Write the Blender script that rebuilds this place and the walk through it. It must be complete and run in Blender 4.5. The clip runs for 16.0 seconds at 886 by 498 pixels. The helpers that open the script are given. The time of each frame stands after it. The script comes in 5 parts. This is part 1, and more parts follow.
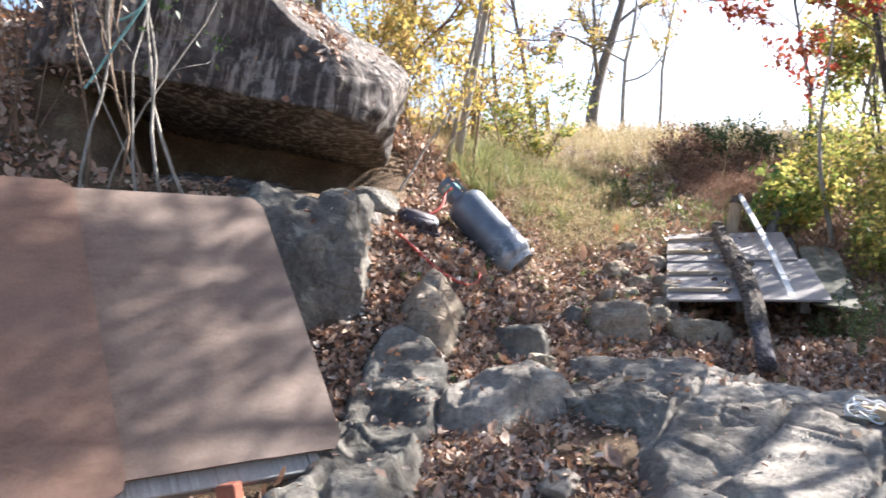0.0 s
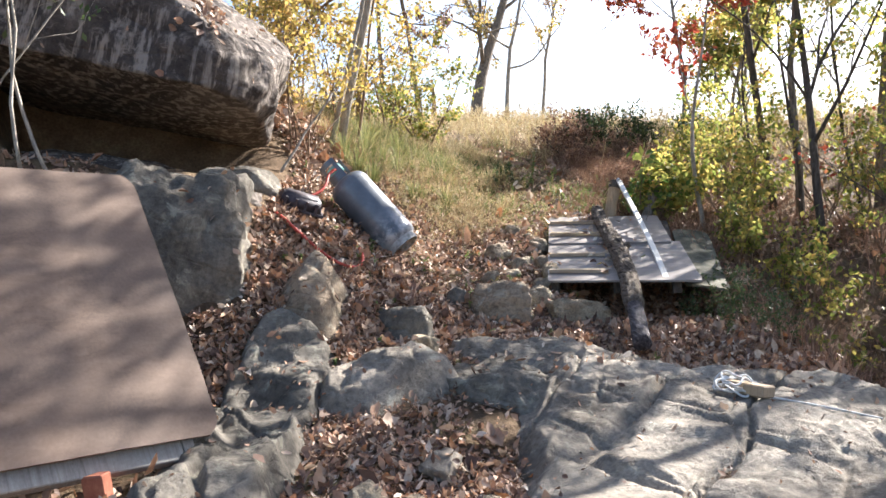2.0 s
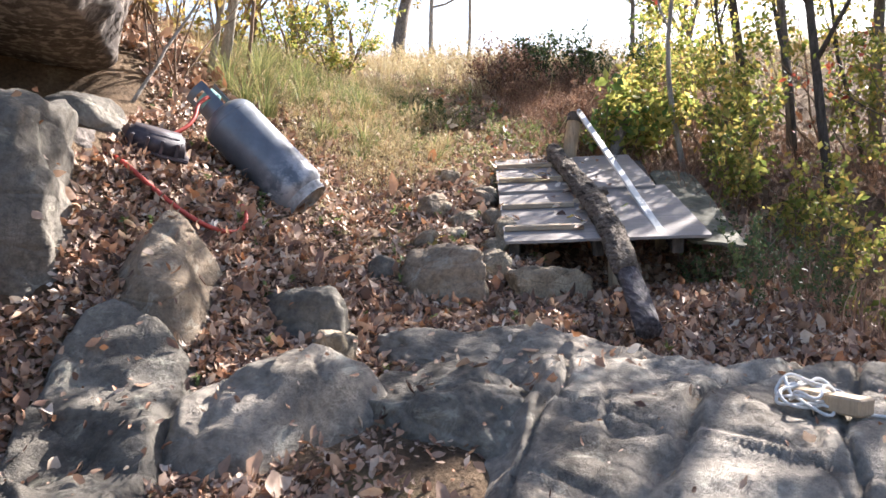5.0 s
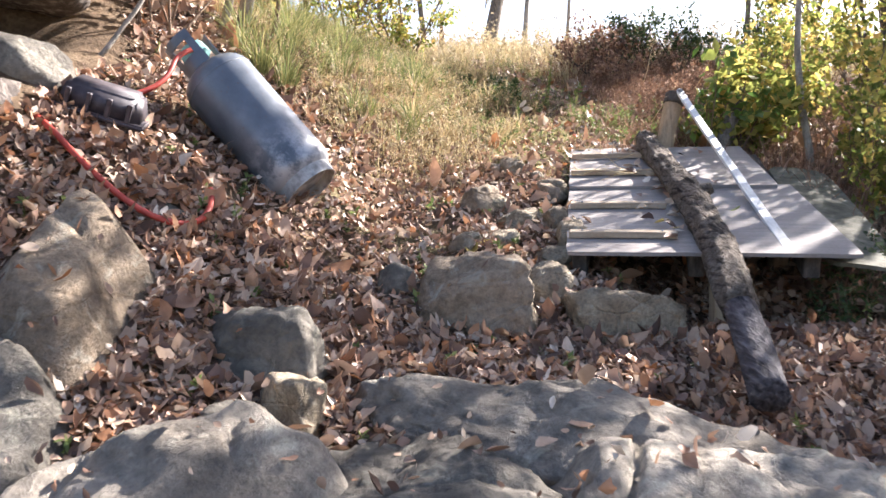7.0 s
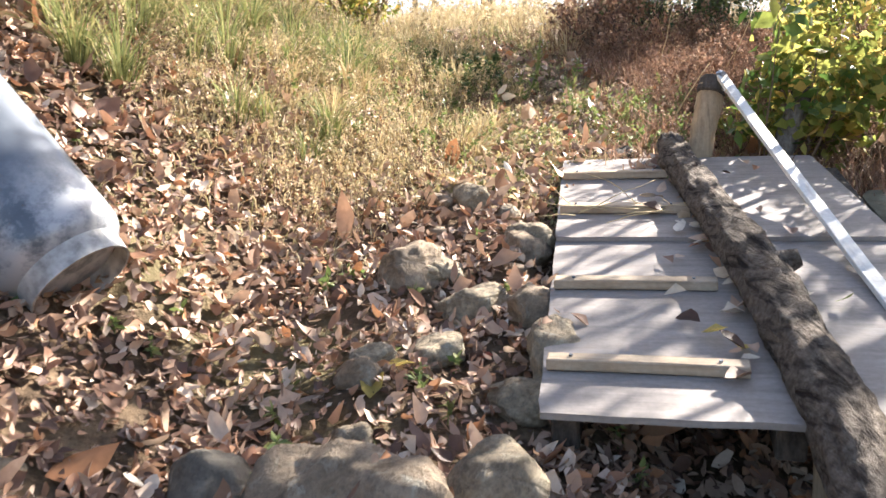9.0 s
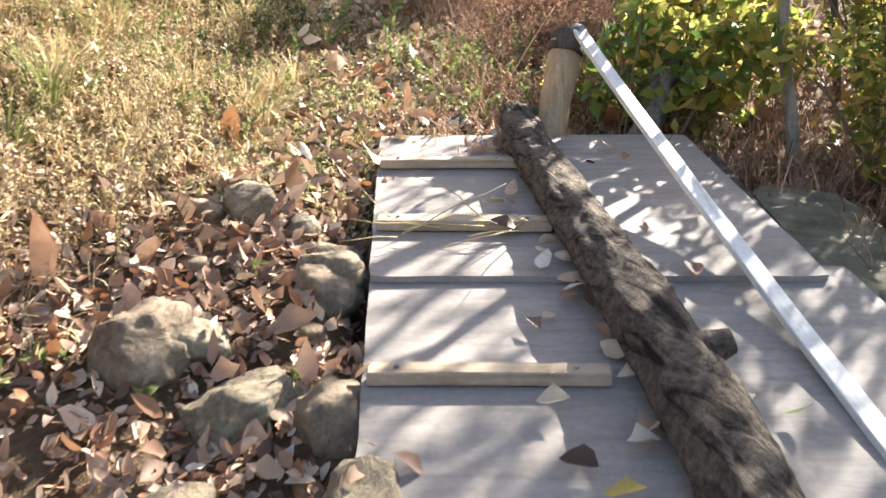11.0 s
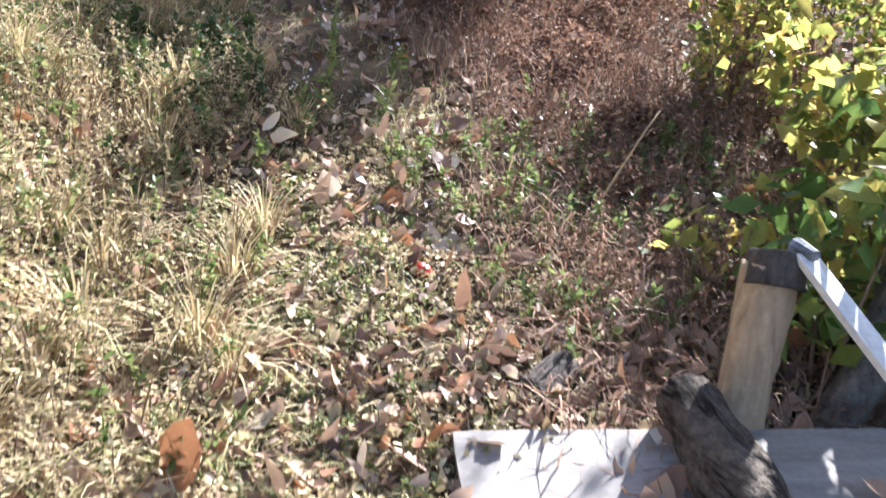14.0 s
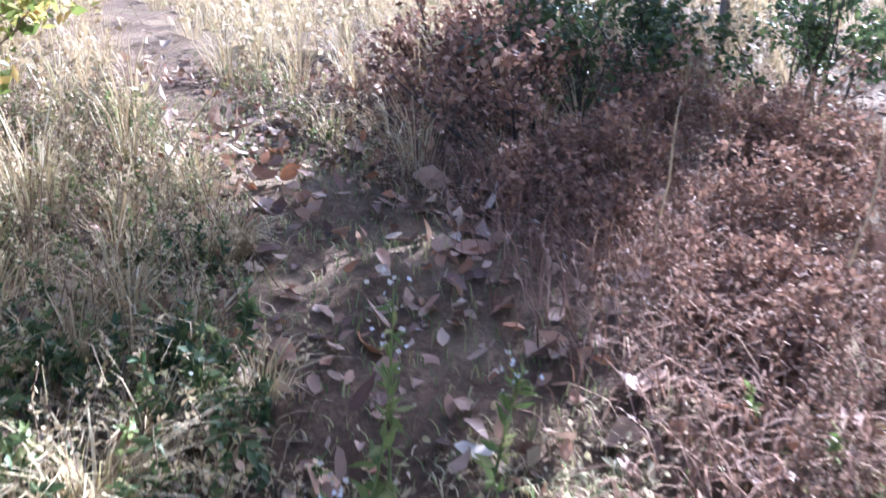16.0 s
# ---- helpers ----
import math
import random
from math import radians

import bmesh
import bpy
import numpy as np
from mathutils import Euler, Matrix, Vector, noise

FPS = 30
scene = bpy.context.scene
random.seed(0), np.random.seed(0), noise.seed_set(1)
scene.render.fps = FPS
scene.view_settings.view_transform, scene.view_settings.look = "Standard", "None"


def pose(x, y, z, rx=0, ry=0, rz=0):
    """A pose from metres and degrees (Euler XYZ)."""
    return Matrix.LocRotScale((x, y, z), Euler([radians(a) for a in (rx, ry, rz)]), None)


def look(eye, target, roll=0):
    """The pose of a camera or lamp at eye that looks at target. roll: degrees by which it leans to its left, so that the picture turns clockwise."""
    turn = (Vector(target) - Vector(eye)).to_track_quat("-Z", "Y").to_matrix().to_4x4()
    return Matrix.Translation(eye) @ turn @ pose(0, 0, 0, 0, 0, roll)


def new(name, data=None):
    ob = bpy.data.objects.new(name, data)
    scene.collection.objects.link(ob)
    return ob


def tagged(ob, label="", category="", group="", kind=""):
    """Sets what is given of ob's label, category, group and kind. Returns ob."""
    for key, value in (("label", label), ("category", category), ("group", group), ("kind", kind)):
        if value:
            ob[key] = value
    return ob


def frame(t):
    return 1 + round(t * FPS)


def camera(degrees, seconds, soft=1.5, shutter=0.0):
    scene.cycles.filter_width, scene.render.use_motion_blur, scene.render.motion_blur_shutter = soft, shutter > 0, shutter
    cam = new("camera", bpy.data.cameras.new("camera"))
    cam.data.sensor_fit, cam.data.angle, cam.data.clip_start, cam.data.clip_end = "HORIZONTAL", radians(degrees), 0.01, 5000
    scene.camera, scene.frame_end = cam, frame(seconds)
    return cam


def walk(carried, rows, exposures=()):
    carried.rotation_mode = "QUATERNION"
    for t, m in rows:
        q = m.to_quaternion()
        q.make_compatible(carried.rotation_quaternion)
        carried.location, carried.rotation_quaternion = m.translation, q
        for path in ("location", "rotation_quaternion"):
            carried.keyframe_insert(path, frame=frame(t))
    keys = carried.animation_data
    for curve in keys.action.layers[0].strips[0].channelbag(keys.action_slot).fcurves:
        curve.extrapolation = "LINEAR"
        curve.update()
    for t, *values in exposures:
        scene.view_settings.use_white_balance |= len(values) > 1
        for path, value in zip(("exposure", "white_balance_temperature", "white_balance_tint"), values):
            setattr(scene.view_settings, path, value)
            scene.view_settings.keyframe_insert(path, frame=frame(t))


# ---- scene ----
from mathutils.bvhtree import BVHTree

cam = camera(54.0, 16.0, soft=1.5, shutter=0.3)
METRES, EYE, TILT, LEAN, TURN = 10.8, 1.45, 0.0, 0.0, 0.0
ROWS = [
    (0.0, 0.0, 0.0, 0.0, 0.0, 0.0, -0.0),
    (0.5, 0.0046, 0.0026, -0.0004, -4.63, 0.06, -0.01),
    (1.0, 0.0042, 0.0038, -0.004, -6.1, -0.3, -0.03),
    (1.5, 0.0036, 0.0044, -0.0036, -6.89, -0.72, -0.19),
    (2.0, 0.0026, 0.005, -0.0026, -7.44, -0.97, -0.08),
    (2.5, 0.0002, 0.0158, -0.0052, -7.63, -2.54, 0.47),
    (3.0, -0.0025, 0.037, -0.008, -9.96, -4.2, 1.55),
    (3.5, -0.0102, 0.088, -0.0123, -14.83, -4.93, 3.2),
    (6.0, 0.0686, 0.2302, -0.0043, -8.39, -3.44, -0.86),
    (6.5, 0.0788, 0.2636, -0.0054, -5.9, -4.03, -0.85),
    (7.0, 0.0804, 0.3058, -0.0125, -6.05, -3.96, -0.54),
    (7.5, 0.0871, 0.3567, -0.0092, -6.06, -3.36, 0.06),
    (8.0, 0.1165, 0.4094, 0.0006, -4.59, -4.19, 0.08),
    (10.5, 0.1447, 0.5494, 0.0304, -13.12, -9.42, 0.41),
    (11.0, 0.156, 0.5766, 0.0357, -17.31, -11.12, -0.52),
    (11.5, 0.157, 0.5962, 0.0509, -19.03, -12.81, -1.49),
    (12.0, 0.1518, 0.6217, 0.0578, -20.5, -13.92, -2.18),
    (12.5, 0.1657, 0.6579, 0.0608, -22.35, -16.39, -3.41),
    (13.0, 0.1603, 0.686, 0.0759, -24.27, -19.41, -4.72),
    (13.5, 0.1495, 0.7084, 0.0912, -24.59, -18.01, -3.79),
    (14.0, 0.1612, 0.7395, 0.0985, -22.98, -15.95, -2.71),
    (14.5, 0.1705, 0.7706, 0.1059, -22.0, -14.88, -1.4),
    (15.0, 0.1796, 0.8158, 0.1153, -21.77, -14.94, 0.25),
    (15.5, 0.1986, 0.8598, 0.1299, -21.44, -13.18, 0.66),
    (16.0, 0.2122, 0.9023, 0.1361, -18.84, -10.36, 1.66),
]

walk(cam, [(t, pose(0, 0, EYE, TILT, LEAN, TURN) @ pose(METRES * x, METRES * y, METRES * z, 90 + pitch, roll, yaw)) for t, x, y, z, yaw, pitch, roll in ROWS],
     exposures=[(0.0, 2.35, 5850, 14), (3.0, 2.15, 6200, 13), (6.0, 2.4, 6050, 18), (11.0, 2.6, 6450, 12), (13.5, 2.45, 5700, 14), (15.0, 2.5, 5000, 17), (16.0, 2.65, 4750, 24)])

# ---- light ----
SUN_EL, SUN_AZ = 35.0, 56.0  # azimuth clockwise from straight ahead (+y)
world = bpy.data.worlds.new("sky")
scene.world = world
world.use_nodes = True
wn = world.node_tree.nodes
sky = wn.new("ShaderNodeTexSky")
sky.sky_type, sky.sun_disc = "NISHITA", False
sky.sun_elevation, sky.sun_rotation = radians(SUN_EL), radians(SUN_AZ)
sky.air_density, sky.dust_density, sky.ozone_density = 1.0, 2.5, 1.0
wn["Background"].inputs["Strength"].default_value = 0.065
world.node_tree.links.new(sky.outputs[0], wn["Background"].inputs["Color"])
sun = new("sun", bpy.data.lights.new("sun", "SUN"))
sun.data.energy, sun.data.angle, sun.data.color = 5.0, radians(0.5), (1.0, 0.93, 0.82)
sdir = Vector((math.sin(radians(SUN_AZ)) * math.cos(radians(SUN_EL)), math.cos(radians(SUN_AZ)) * math.cos(radians(SUN_EL)), math.sin(radians(SUN_EL))))
sun.matrix_world = look(sdir * 60, (0, 0, 0))

# ---- materials ----
RNG = np.random.default_rng(7)


class Mat:
    """A small builder of node materials."""

    def __init__(self, name, rough=0.8, metal=0.0, spec=0.3):
        self.m = bpy.data.materials.new(name)
        self.m.use_nodes = True
        self.n, self.l = self.m.node_tree.nodes, self.m.node_tree.links
        self.b = self.n["Principled BSDF"]
        self.b.inputs["Roughness"].default_value = rough
        self.b.inputs["Metallic"].default_value = metal
        self.b.inputs["Specular IOR Level"].default_value = spec
        self.tc = self.n.new("ShaderNodeTexCoord")

    def coord(self, scale=(1, 1, 1), kind="Object"):
        mp = self.n.new("ShaderNodeMapping")
        mp.inputs["Scale"].default_value = scale
        self.l.new(self.tc.outputs[kind], mp.inputs["Vector"])
        return mp.outputs[0]

    def noise(self, scale, detail=6, rough=0.6, vec=None, distort=0.0):
        t = self.n.new("ShaderNodeTexNoise")
        t.inputs["Scale"].default_value, t.inputs["Detail"].default_value = scale, detail
        t.inputs["Roughness"].default_value, t.inputs["Distortion"].default_value = rough, distort
        self.l.new(vec if vec is not None else self.tc.outputs["Object"], t.inputs["Vector"])
        return t.outputs["Fac"]

    def voronoi(self, scale, feature="F1", vec=None):
        t = self.n.new("ShaderNodeTexVoronoi")
        t.feature = feature
        t.inputs["Scale"].default_value = scale
        self.l.new(vec if vec is not None else self.tc.outputs["Object"], t.inputs["Vector"])
        return t.outputs["Distance"]

    def ramp(self, fac, stops, mode="LINEAR"):
        r = self.n.new("ShaderNodeValToRGB")
        r.color_ramp.interpolation = mode
        e = r.color_ramp.elements
        while len(e) < len(stops):
            e.new(0.5)
        for el, (p, c) in zip(e, stops):
            el.position = p
            el.color = (*c, 1) if len(c) == 3 else c
        self.l.new(fac, r.inputs[0])
        return r.outputs[0]

    def mix(self, fac, a, b, mode="MIX"):
        x = self.n.new("ShaderNodeMix")
        x.data_type, x.blend_type = "RGBA", mode
        for sock, v in ((x.inputs["Factor"], fac), (x.inputs["A"], a), (x.inputs["B"], b)):
            if isinstance(v, (int, float)):
                sock.default_value = v
            elif isinstance(v, tuple):
                sock.default_value = (*v, 1)
            else:
                self.l.new(v, sock)
        return x.outputs["Result"]

    def math(self, op, a, b=0.5):
        x = self.n.new("ShaderNodeMath")
        x.operation = op
        for i, v in enumerate((a, b)):
            if isinstance(v, (int, float)):
                x.inputs[i].default_value = v
            else:
                self.l.new(v, x.inputs[i])
        return x.outputs[0]

    def island(self):
        return self.n.new("ShaderNodeNewGeometry").outputs["Random Per Island"]

    def objrand(self):
        return self.n.new("ShaderNodeObjectInfo").outputs["Random"]

    def col(self, c):
        if isinstance(c, tuple):
            self.b.inputs["Base Color"].default_value = (*c, 1)
        else:
            self.l.new(c, self.b.inputs["Base Color"])
        return self

    def bump(self, h, strength=0.5, dist=0.02):
        x = self.n.new("ShaderNodeBump")
        x.inputs["Strength"].default_value, x.inputs["Distance"].default_value = strength, dist
        self.l.new(h, x.inputs["Height"])
        self.l.new(x.outputs[0], self.b.inputs["Normal"])
        return self

    def roughness(self, fac, lo, hi):
        self.l.new(self.ramp(fac, [(0, (lo, lo, lo)), (1, (hi, hi, hi))]), self.b.inputs["Roughness"])
        return self

    def translucent(self, c, amount):
        t = self.n.new("ShaderNodeBsdfTranslucent")
        self.l.new(c, t.inputs["Color"])
        s = self.n.new("ShaderNodeMixShader")
        s.inputs[0].default_value = amount
        self.l.new(self.b.outputs[0], s.inputs[1])
        self.l.new(t.outputs[0], s.inputs[2])
        self.l.new(s.outputs[0], self.n["Material Output"].inputs["Surface"])
        return self


def rock_material(name, dark, mid, light, lichen, streak=False, scale=1.0):
    k = Mat(name, 0.88, spec=0.25)
    big = k.noise(1.7 * scale, 5, 0.6)
    fine = k.noise(22 * scale, 8, 0.72)
    c = k.ramp(big, [(0.3, dark), (0.5, mid), (0.7, light)])
    c = k.mix(0.75, c, k.ramp(fine, [(0.32, (0.42, 0.42, 0.44)), (0.6, (1.25, 1.22, 1.18))]), "MULTIPLY")
    if streak:
        st = k.noise(5, 4, 0.6, k.coord((3.0, 3.0, 0.35)))
        c = k.mix(k.ramp(st, [(0.5, (0, 0, 0)), (0.62, (0.85, 0.85, 0.85))]), c, lichen)
    li = k.noise(6.5 * scale, 7, 0.7, None, 0.6)
    c = k.mix(k.ramp(li, [(0.56, (0, 0, 0)), (0.68, (0.75, 0.75, 0.75))]), c, lichen)
    spots = k.voronoi(45 * scale)
    c = k.mix(k.ramp(spots, [(0.04, (0.55, 0.55, 0.55)), (0.16, (0, 0, 0))]), c, dark)
    k.col(c)
    crack = k.voronoi(2.3 * scale, "DISTANCE_TO_EDGE", k.coord((1, 1, 1.8)))
    h = k.math("ADD", k.math("MULTIPLY", fine, 0.7), k.math("MULTIPLY", k.math("MINIMUM", k.math("MULTIPLY", crack, 14), 1.0), 0.25))
    h = k.math("ADD", h, k.math("MULTIPLY", k.noise(70 * scale, 4, 0.7), 0.25))
    return k.bump(h, 0.85, 0.035).m


M_SLAB = rock_material("slab_rock", (0.125, 0.108, 0.085), (0.25, 0.222, 0.182), (0.38, 0.342, 0.285), (0.47, 0.44, 0.35))
M_BLUE = rock_material("blue_grey_rock", (0.078, 0.070, 0.058), (0.15, 0.136, 0.112), (0.25, 0.228, 0.188), (0.38, 0.36, 0.275))
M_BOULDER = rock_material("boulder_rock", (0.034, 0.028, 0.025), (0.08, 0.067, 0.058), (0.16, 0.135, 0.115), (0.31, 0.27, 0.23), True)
M_TAN = rock_material("tan_rock", (0.16, 0.125, 0.085), (0.28, 0.22, 0.155), (0.38, 0.31, 0.23), (0.42, 0.40, 0.32), False, 1.6)
M_STONE = rock_material("field_stone", (0.17, 0.135, 0.09), (0.33, 0.275, 0.195), (0.48, 0.415, 0.30), (0.52, 0.48, 0.37), False, 3.0)

k = Mat("soil", 0.95, spec=0.1)
s1, s2 = k.noise(2.2, 6), k.noise(40, 6, 0.7)
c = k.ramp(s1, [(0.35, (0.10, 0.07, 0.046)), (0.52, (0.175, 0.125, 0.083)), (0.66, (0.25, 0.19, 0.125))])
c = k.mix(0.7, c, k.ramp(s2, [(0.3, (0.4, 0.4, 0.4)), (0.65, (1.4, 1.35, 1.25))]), "MULTIPLY")
moss = k.noise(1.1, 4)
c = k.mix(k.ramp(moss, [(0.56, (0, 0, 0)), (0.68, (0.45, 0.45, 0.45))]), c, (0.14, 0.14, 0.055))
M_SOIL = k.col(c).bump(k.math("ADD", s2, k.noise(9, 5)), 0.9, 0.04).m


def leaf_material(name, stops, trans=0.3, rough=0.6, single=False):
    k = Mat(name, rough, spec=0.25)
    c = k.ramp(k.objrand() if single else k.island(), stops)
    n = k.noise(38, 4, 0.6)
    c = k.mix(0.5, c, k.ramp(n, [(0.3, (0.75, 0.7, 0.66)), (0.7, (1.25, 1.25, 1.25))]), "MULTIPLY")
    k.col(c)
    return k.translucent(c, trans).m


M_LITTER = leaf_material("dry_leaf", [(0.0, (0.085, 0.05, 0.036)), (0.18, (0.21, 0.13, 0.095)), (0.4, (0.40, 0.285, 0.20)), (0.58, (0.30, 0.15, 0.085)), (0.75, (0.55, 0.44, 0.33)), (0.88, (0.40, 0.18, 0.075)), (1.0, (0.64, 0.57, 0.47))], 0.15, 0.55)
M_ONELEAF = leaf_material("single_dry_leaf", [(0.0, (0.085, 0.05, 0.036)), (0.18, (0.21, 0.13, 0.095)), (0.4, (0.40, 0.285, 0.20)), (0.58, (0.30, 0.15, 0.085)), (0.75, (0.55, 0.44, 0.33)), (0.88, (0.40, 0.18, 0.075)), (1.0, (0.64, 0.57, 0.47))], 0.15, 0.55, True)
M_PALELEAF = leaf_material("pale_dry_leaf", [(0.0, (0.50, 0.42, 0.31)), (0.5, (0.60, 0.53, 0.42)), (1.0, (0.68, 0.63, 0.54))], 0.2, 0.6, True)
M_STRAW = leaf_material("dry_grass", [(0.0, (0.27, 0.20, 0.11)), (0.3, (0.47, 0.37, 0.21)), (0.6, (0.58, 0.48, 0.29)), (0.8, (0.36, 0.33, 0.15)), (1.0, (0.66, 0.58, 0.40))], 0.25, 0.7)
M_GREENGRASS = leaf_material("green_grass", [(0.0, (0.10, 0.13, 0.05)), (0.5, (0.20, 0.23, 0.09)), (0.8, (0.33, 0.33, 0.14)), (1.0, (0.46, 0.42, 0.20))], 0.3, 0.6)
M_SHRUB = leaf_material("yellow_green_leaf", [(0.0, (0.10, 0.14, 0.03)), (0.35, (0.21, 0.25, 0.06)), (0.6, (0.36, 0.35, 0.09)), (0.8, (0.50, 0.43, 0.12)), (1.0, (0.54, 0.36, 0.11))], 0.58, 0.5)
M_YELLOW = leaf_material("yellow_leaf", [(0.0, (0.22, 0.22, 0.06)), (0.4, (0.48, 0.38, 0.10)), (0.7, (0.58, 0.44, 0.14)), (1.0, (0.55, 0.33, 0.12))], 0.45, 0.5)
M_RED = leaf_material("red_leaf", [(0.0, (0.30, 0.05, 0.035)), (0.5, (0.42, 0.10, 0.06)), (1.0, (0.48, 0.22, 0.10))], 0.4, 0.5)
M_DEAD = leaf_material("red_brown_thicket", [(0.0, (0.12, 0.075, 0.055)), (0.4, (0.24, 0.145, 0.10)), (0.8, (0.36, 0.225, 0.155)), (1.0, (0.46, 0.34, 0.235))], 0.2, 0.9)
M_DARKBUSH = leaf_material("dark_green_leaf", [(0.0, (0.035, 0.06, 0.025)), (0.5, (0.07, 0.11, 0.04)), (1.0, (0.13, 0.16, 0.06))], 0.25, 0.5)
M_VINE = leaf_material("broad_green_leaf", [(0.0, (0.07, 0.13, 0.03)), (0.5, (0.13, 0.21, 0.05)), (0.8, (0.26, 0.30, 0.07)), (1.0, (0.45, 0.40, 0.10))], 0.4, 0.45)
M_WEED = leaf_material("weed_leaf", [(0.0, (0.10, 0.15, 0.045)), (0.5, (0.17, 0.22, 0.07)), (1.0, (0.29, 0.31, 0.12))], 0.35, 0.5)


def bark_material(name, dark, light, scale=1.0):
    k = Mat(name, 0.9, spec=0.15)
    v = k.noise(12 * scale, 6, 0.7, k.coord((2.2, 2.2, 0.5)))
    f = k.noise(60 * scale, 5, 0.7)
    c = k.mix(0.6, k.ramp(v, [(0.35, dark), (0.65, light)]), k.ramp(f, [(0.3, (0.5, 0.5, 0.5)), (0.7, (1.3, 1.3, 1.3))]), "MULTIPLY")
    return k.col(c).bump(k.math("ADD", v, k.math("MULTIPLY", f, 0.4)), 0.9, 0.02).m


M_BARK = bark_material("grey_bark", (0.10, 0.085, 0.07), (0.28, 0.25, 0.21))
M_PALEBARK = bark_material("pale_bark", (0.22, 0.20, 0.165), (0.46, 0.42, 0.36))
M_DARKBARK = bark_material("dark_bark", (0.05, 0.045, 0.04), (0.14, 0.12, 0.10))
M_TWIG = bark_material("twig", (0.14, 0.095, 0.065), (0.30, 0.22, 0.15))

k = Mat("log_bark", 0.92, spec=0.15)
pl = k.noise(7, 8, 0.62, k.coord((3.4, 0.75, 3.4)), 0.8)
f = k.noise(45, 7, 0.75)
c = k.mix(k.ramp(pl, [(0.36, (1, 1, 1)), (0.52, (0, 0, 0))]), k.ramp(f, [(0.35, (0.10, 0.078, 0.06)), (0.65, (0.30, 0.255, 0.205))]), (0.032, 0.024, 0.019))
M_LOG = k.col(c).bump(k.math("ADD", pl, k.math("MULTIPLY", f, 0.35)), 1.0, 0.08).m


k = Mat("stripped_log_wood", 0.8, spec=0.25)
pl = k.noise(9, 6, 0.6, k.coord((5.0, 0.6, 5.0)), 0.4)
M_STRIPPED = k.col(k.ramp(pl, [(0.36, (0.028, 0.024, 0.026)), (0.52, (0.085, 0.075, 0.08)), (0.68, (0.19, 0.17, 0.165))])).bump(pl, 1.0, 0.03).m


def ply_material(name, base, light, dark, stain, grain_axis=(1.2, 14, 14)):
    k = Mat(name, 0.72, spec=0.25)
    g = k.noise(3.0, 8, 0.65, k.coord(grain_axis), 0.6)
    big = k.noise(1.6, 4, 0.55)
    c = k.ramp(g, [(0.3, dark), (0.5, base), (0.72, light)])
    c = k.mix(k.ramp(big, [(0.42, (0, 0, 0)), (0.65, (0.7, 0.7, 0.7))]), c, stain)
    sp = k.voronoi(16)
    c = k.mix(k.ramp(sp, [(0.02, (0.6, 0.6, 0.6)), (0.06, (0, 0, 0))]), c, dark)
    c = k.mix(0.35, c, k.ramp(k.noise(60, 4), [(0.3, (0.6, 0.6, 0.6)), (0.7, (1.2, 1.2, 1.2))]), "MULTIPLY")
    k.roughness(g, 0.55, 0.85)
    return k.col(c).bump(g, 0.25, 0.006).m


M_PLYBROWN = ply_material("brown_plywood", (0.175, 0.122, 0.09), (0.205, 0.148, 0.112), (0.13, 0.088, 0.063), (0.125, 0.093, 0.075), (1.6, 4, 4))
M_PLYRED = ply_material("red_brown_plywood", (0.185, 0.108, 0.072), (0.215, 0.13, 0.088), (0.14, 0.078, 0.05), (0.15, 0.098, 0.074), (1.6, 4, 4))
M_PLYGREY = ply_material("weathered_plywood", (0.285, 0.255, 0.23), (0.35, 0.32, 0.29), (0.20, 0.178, 0.16), (0.245, 0.222, 0.203), (1.2, 8, 8))
M_WOODGREY = ply_material("grey_timber", (0.33, 0.30, 0.265), (0.46, 0.43, 0.39), (0.16, 0.14, 0.12), (0.37, 0.34, 0.30), (14, 1.2, 14))
M_CLEAT = ply_material("raw_timber", (0.40, 0.31, 0.21), (0.52, 0.43, 0.31), (0.22, 0.16, 0.10), (0.44, 0.38, 0.31))
M_POST = ply_material("split_post_wood", (0.42, 0.31, 0.19), (0.54, 0.42, 0.28), (0.20, 0.14, 0.09), (0.36, 0.28, 0.19), (14, 14, 1.5))
M_WHITE = ply_material("white_painted_wood", (0.72, 0.71, 0.66), (0.80, 0.79, 0.75), (0.50, 0.47, 0.41), (0.68, 0.68, 0.65), (14, 1.2, 14))

k = Mat("grey_steel_paint", 0.38, 0.15, 0.5)
w1, w2 = k.noise(3.2, 6, 0.65), k.noise(55, 5, 0.7)
c = k.ramp(w1, [(0.35, (0.085, 0.10, 0.118)), (0.55, (0.135, 0.155, 0.178)), (0.7, (0.19, 0.21, 0.235))])
c = k.mix(k.ramp(w2, [(0.62, (0, 0, 0)), (0.72, (0.7, 0.7, 0.7))]), c, (0.15, 0.085, 0.05))
sep = k.n.new("ShaderNodeSeparateXYZ")
k.l.new(k.tc.outputs["Object"], sep.inputs[0])
# Pale blotches that thin out up the cylinder from its foot.
pale_blotch = k.math("MULTIPLY", k.ramp(sep.outputs[2], [(0.10, (1, 1, 1)), (0.32, (0, 0, 0))]), k.ramp(k.noise(9, 6, 0.7), [(0.42, (0, 0, 0)), (0.58, (0.8, 0.8, 0.8))]))
c = k.mix(pale_blotch, c, (0.46, 0.47, 0.48))
M_STEEL = k.col(c).roughness(w1, 0.28, 0.40).bump(w2, 0.08, 0.004).m
k = Mat("pale_foot_paint", 0.6, 0.0, 0.3)
M_FOOT = k.col(k.ramp(k.noise(14, 6), [(0.35, (0.20, 0.20, 0.19)), (0.6, (0.50, 0.50, 0.48))])).m
k = Mat("teal_valve_tape", 0.6)
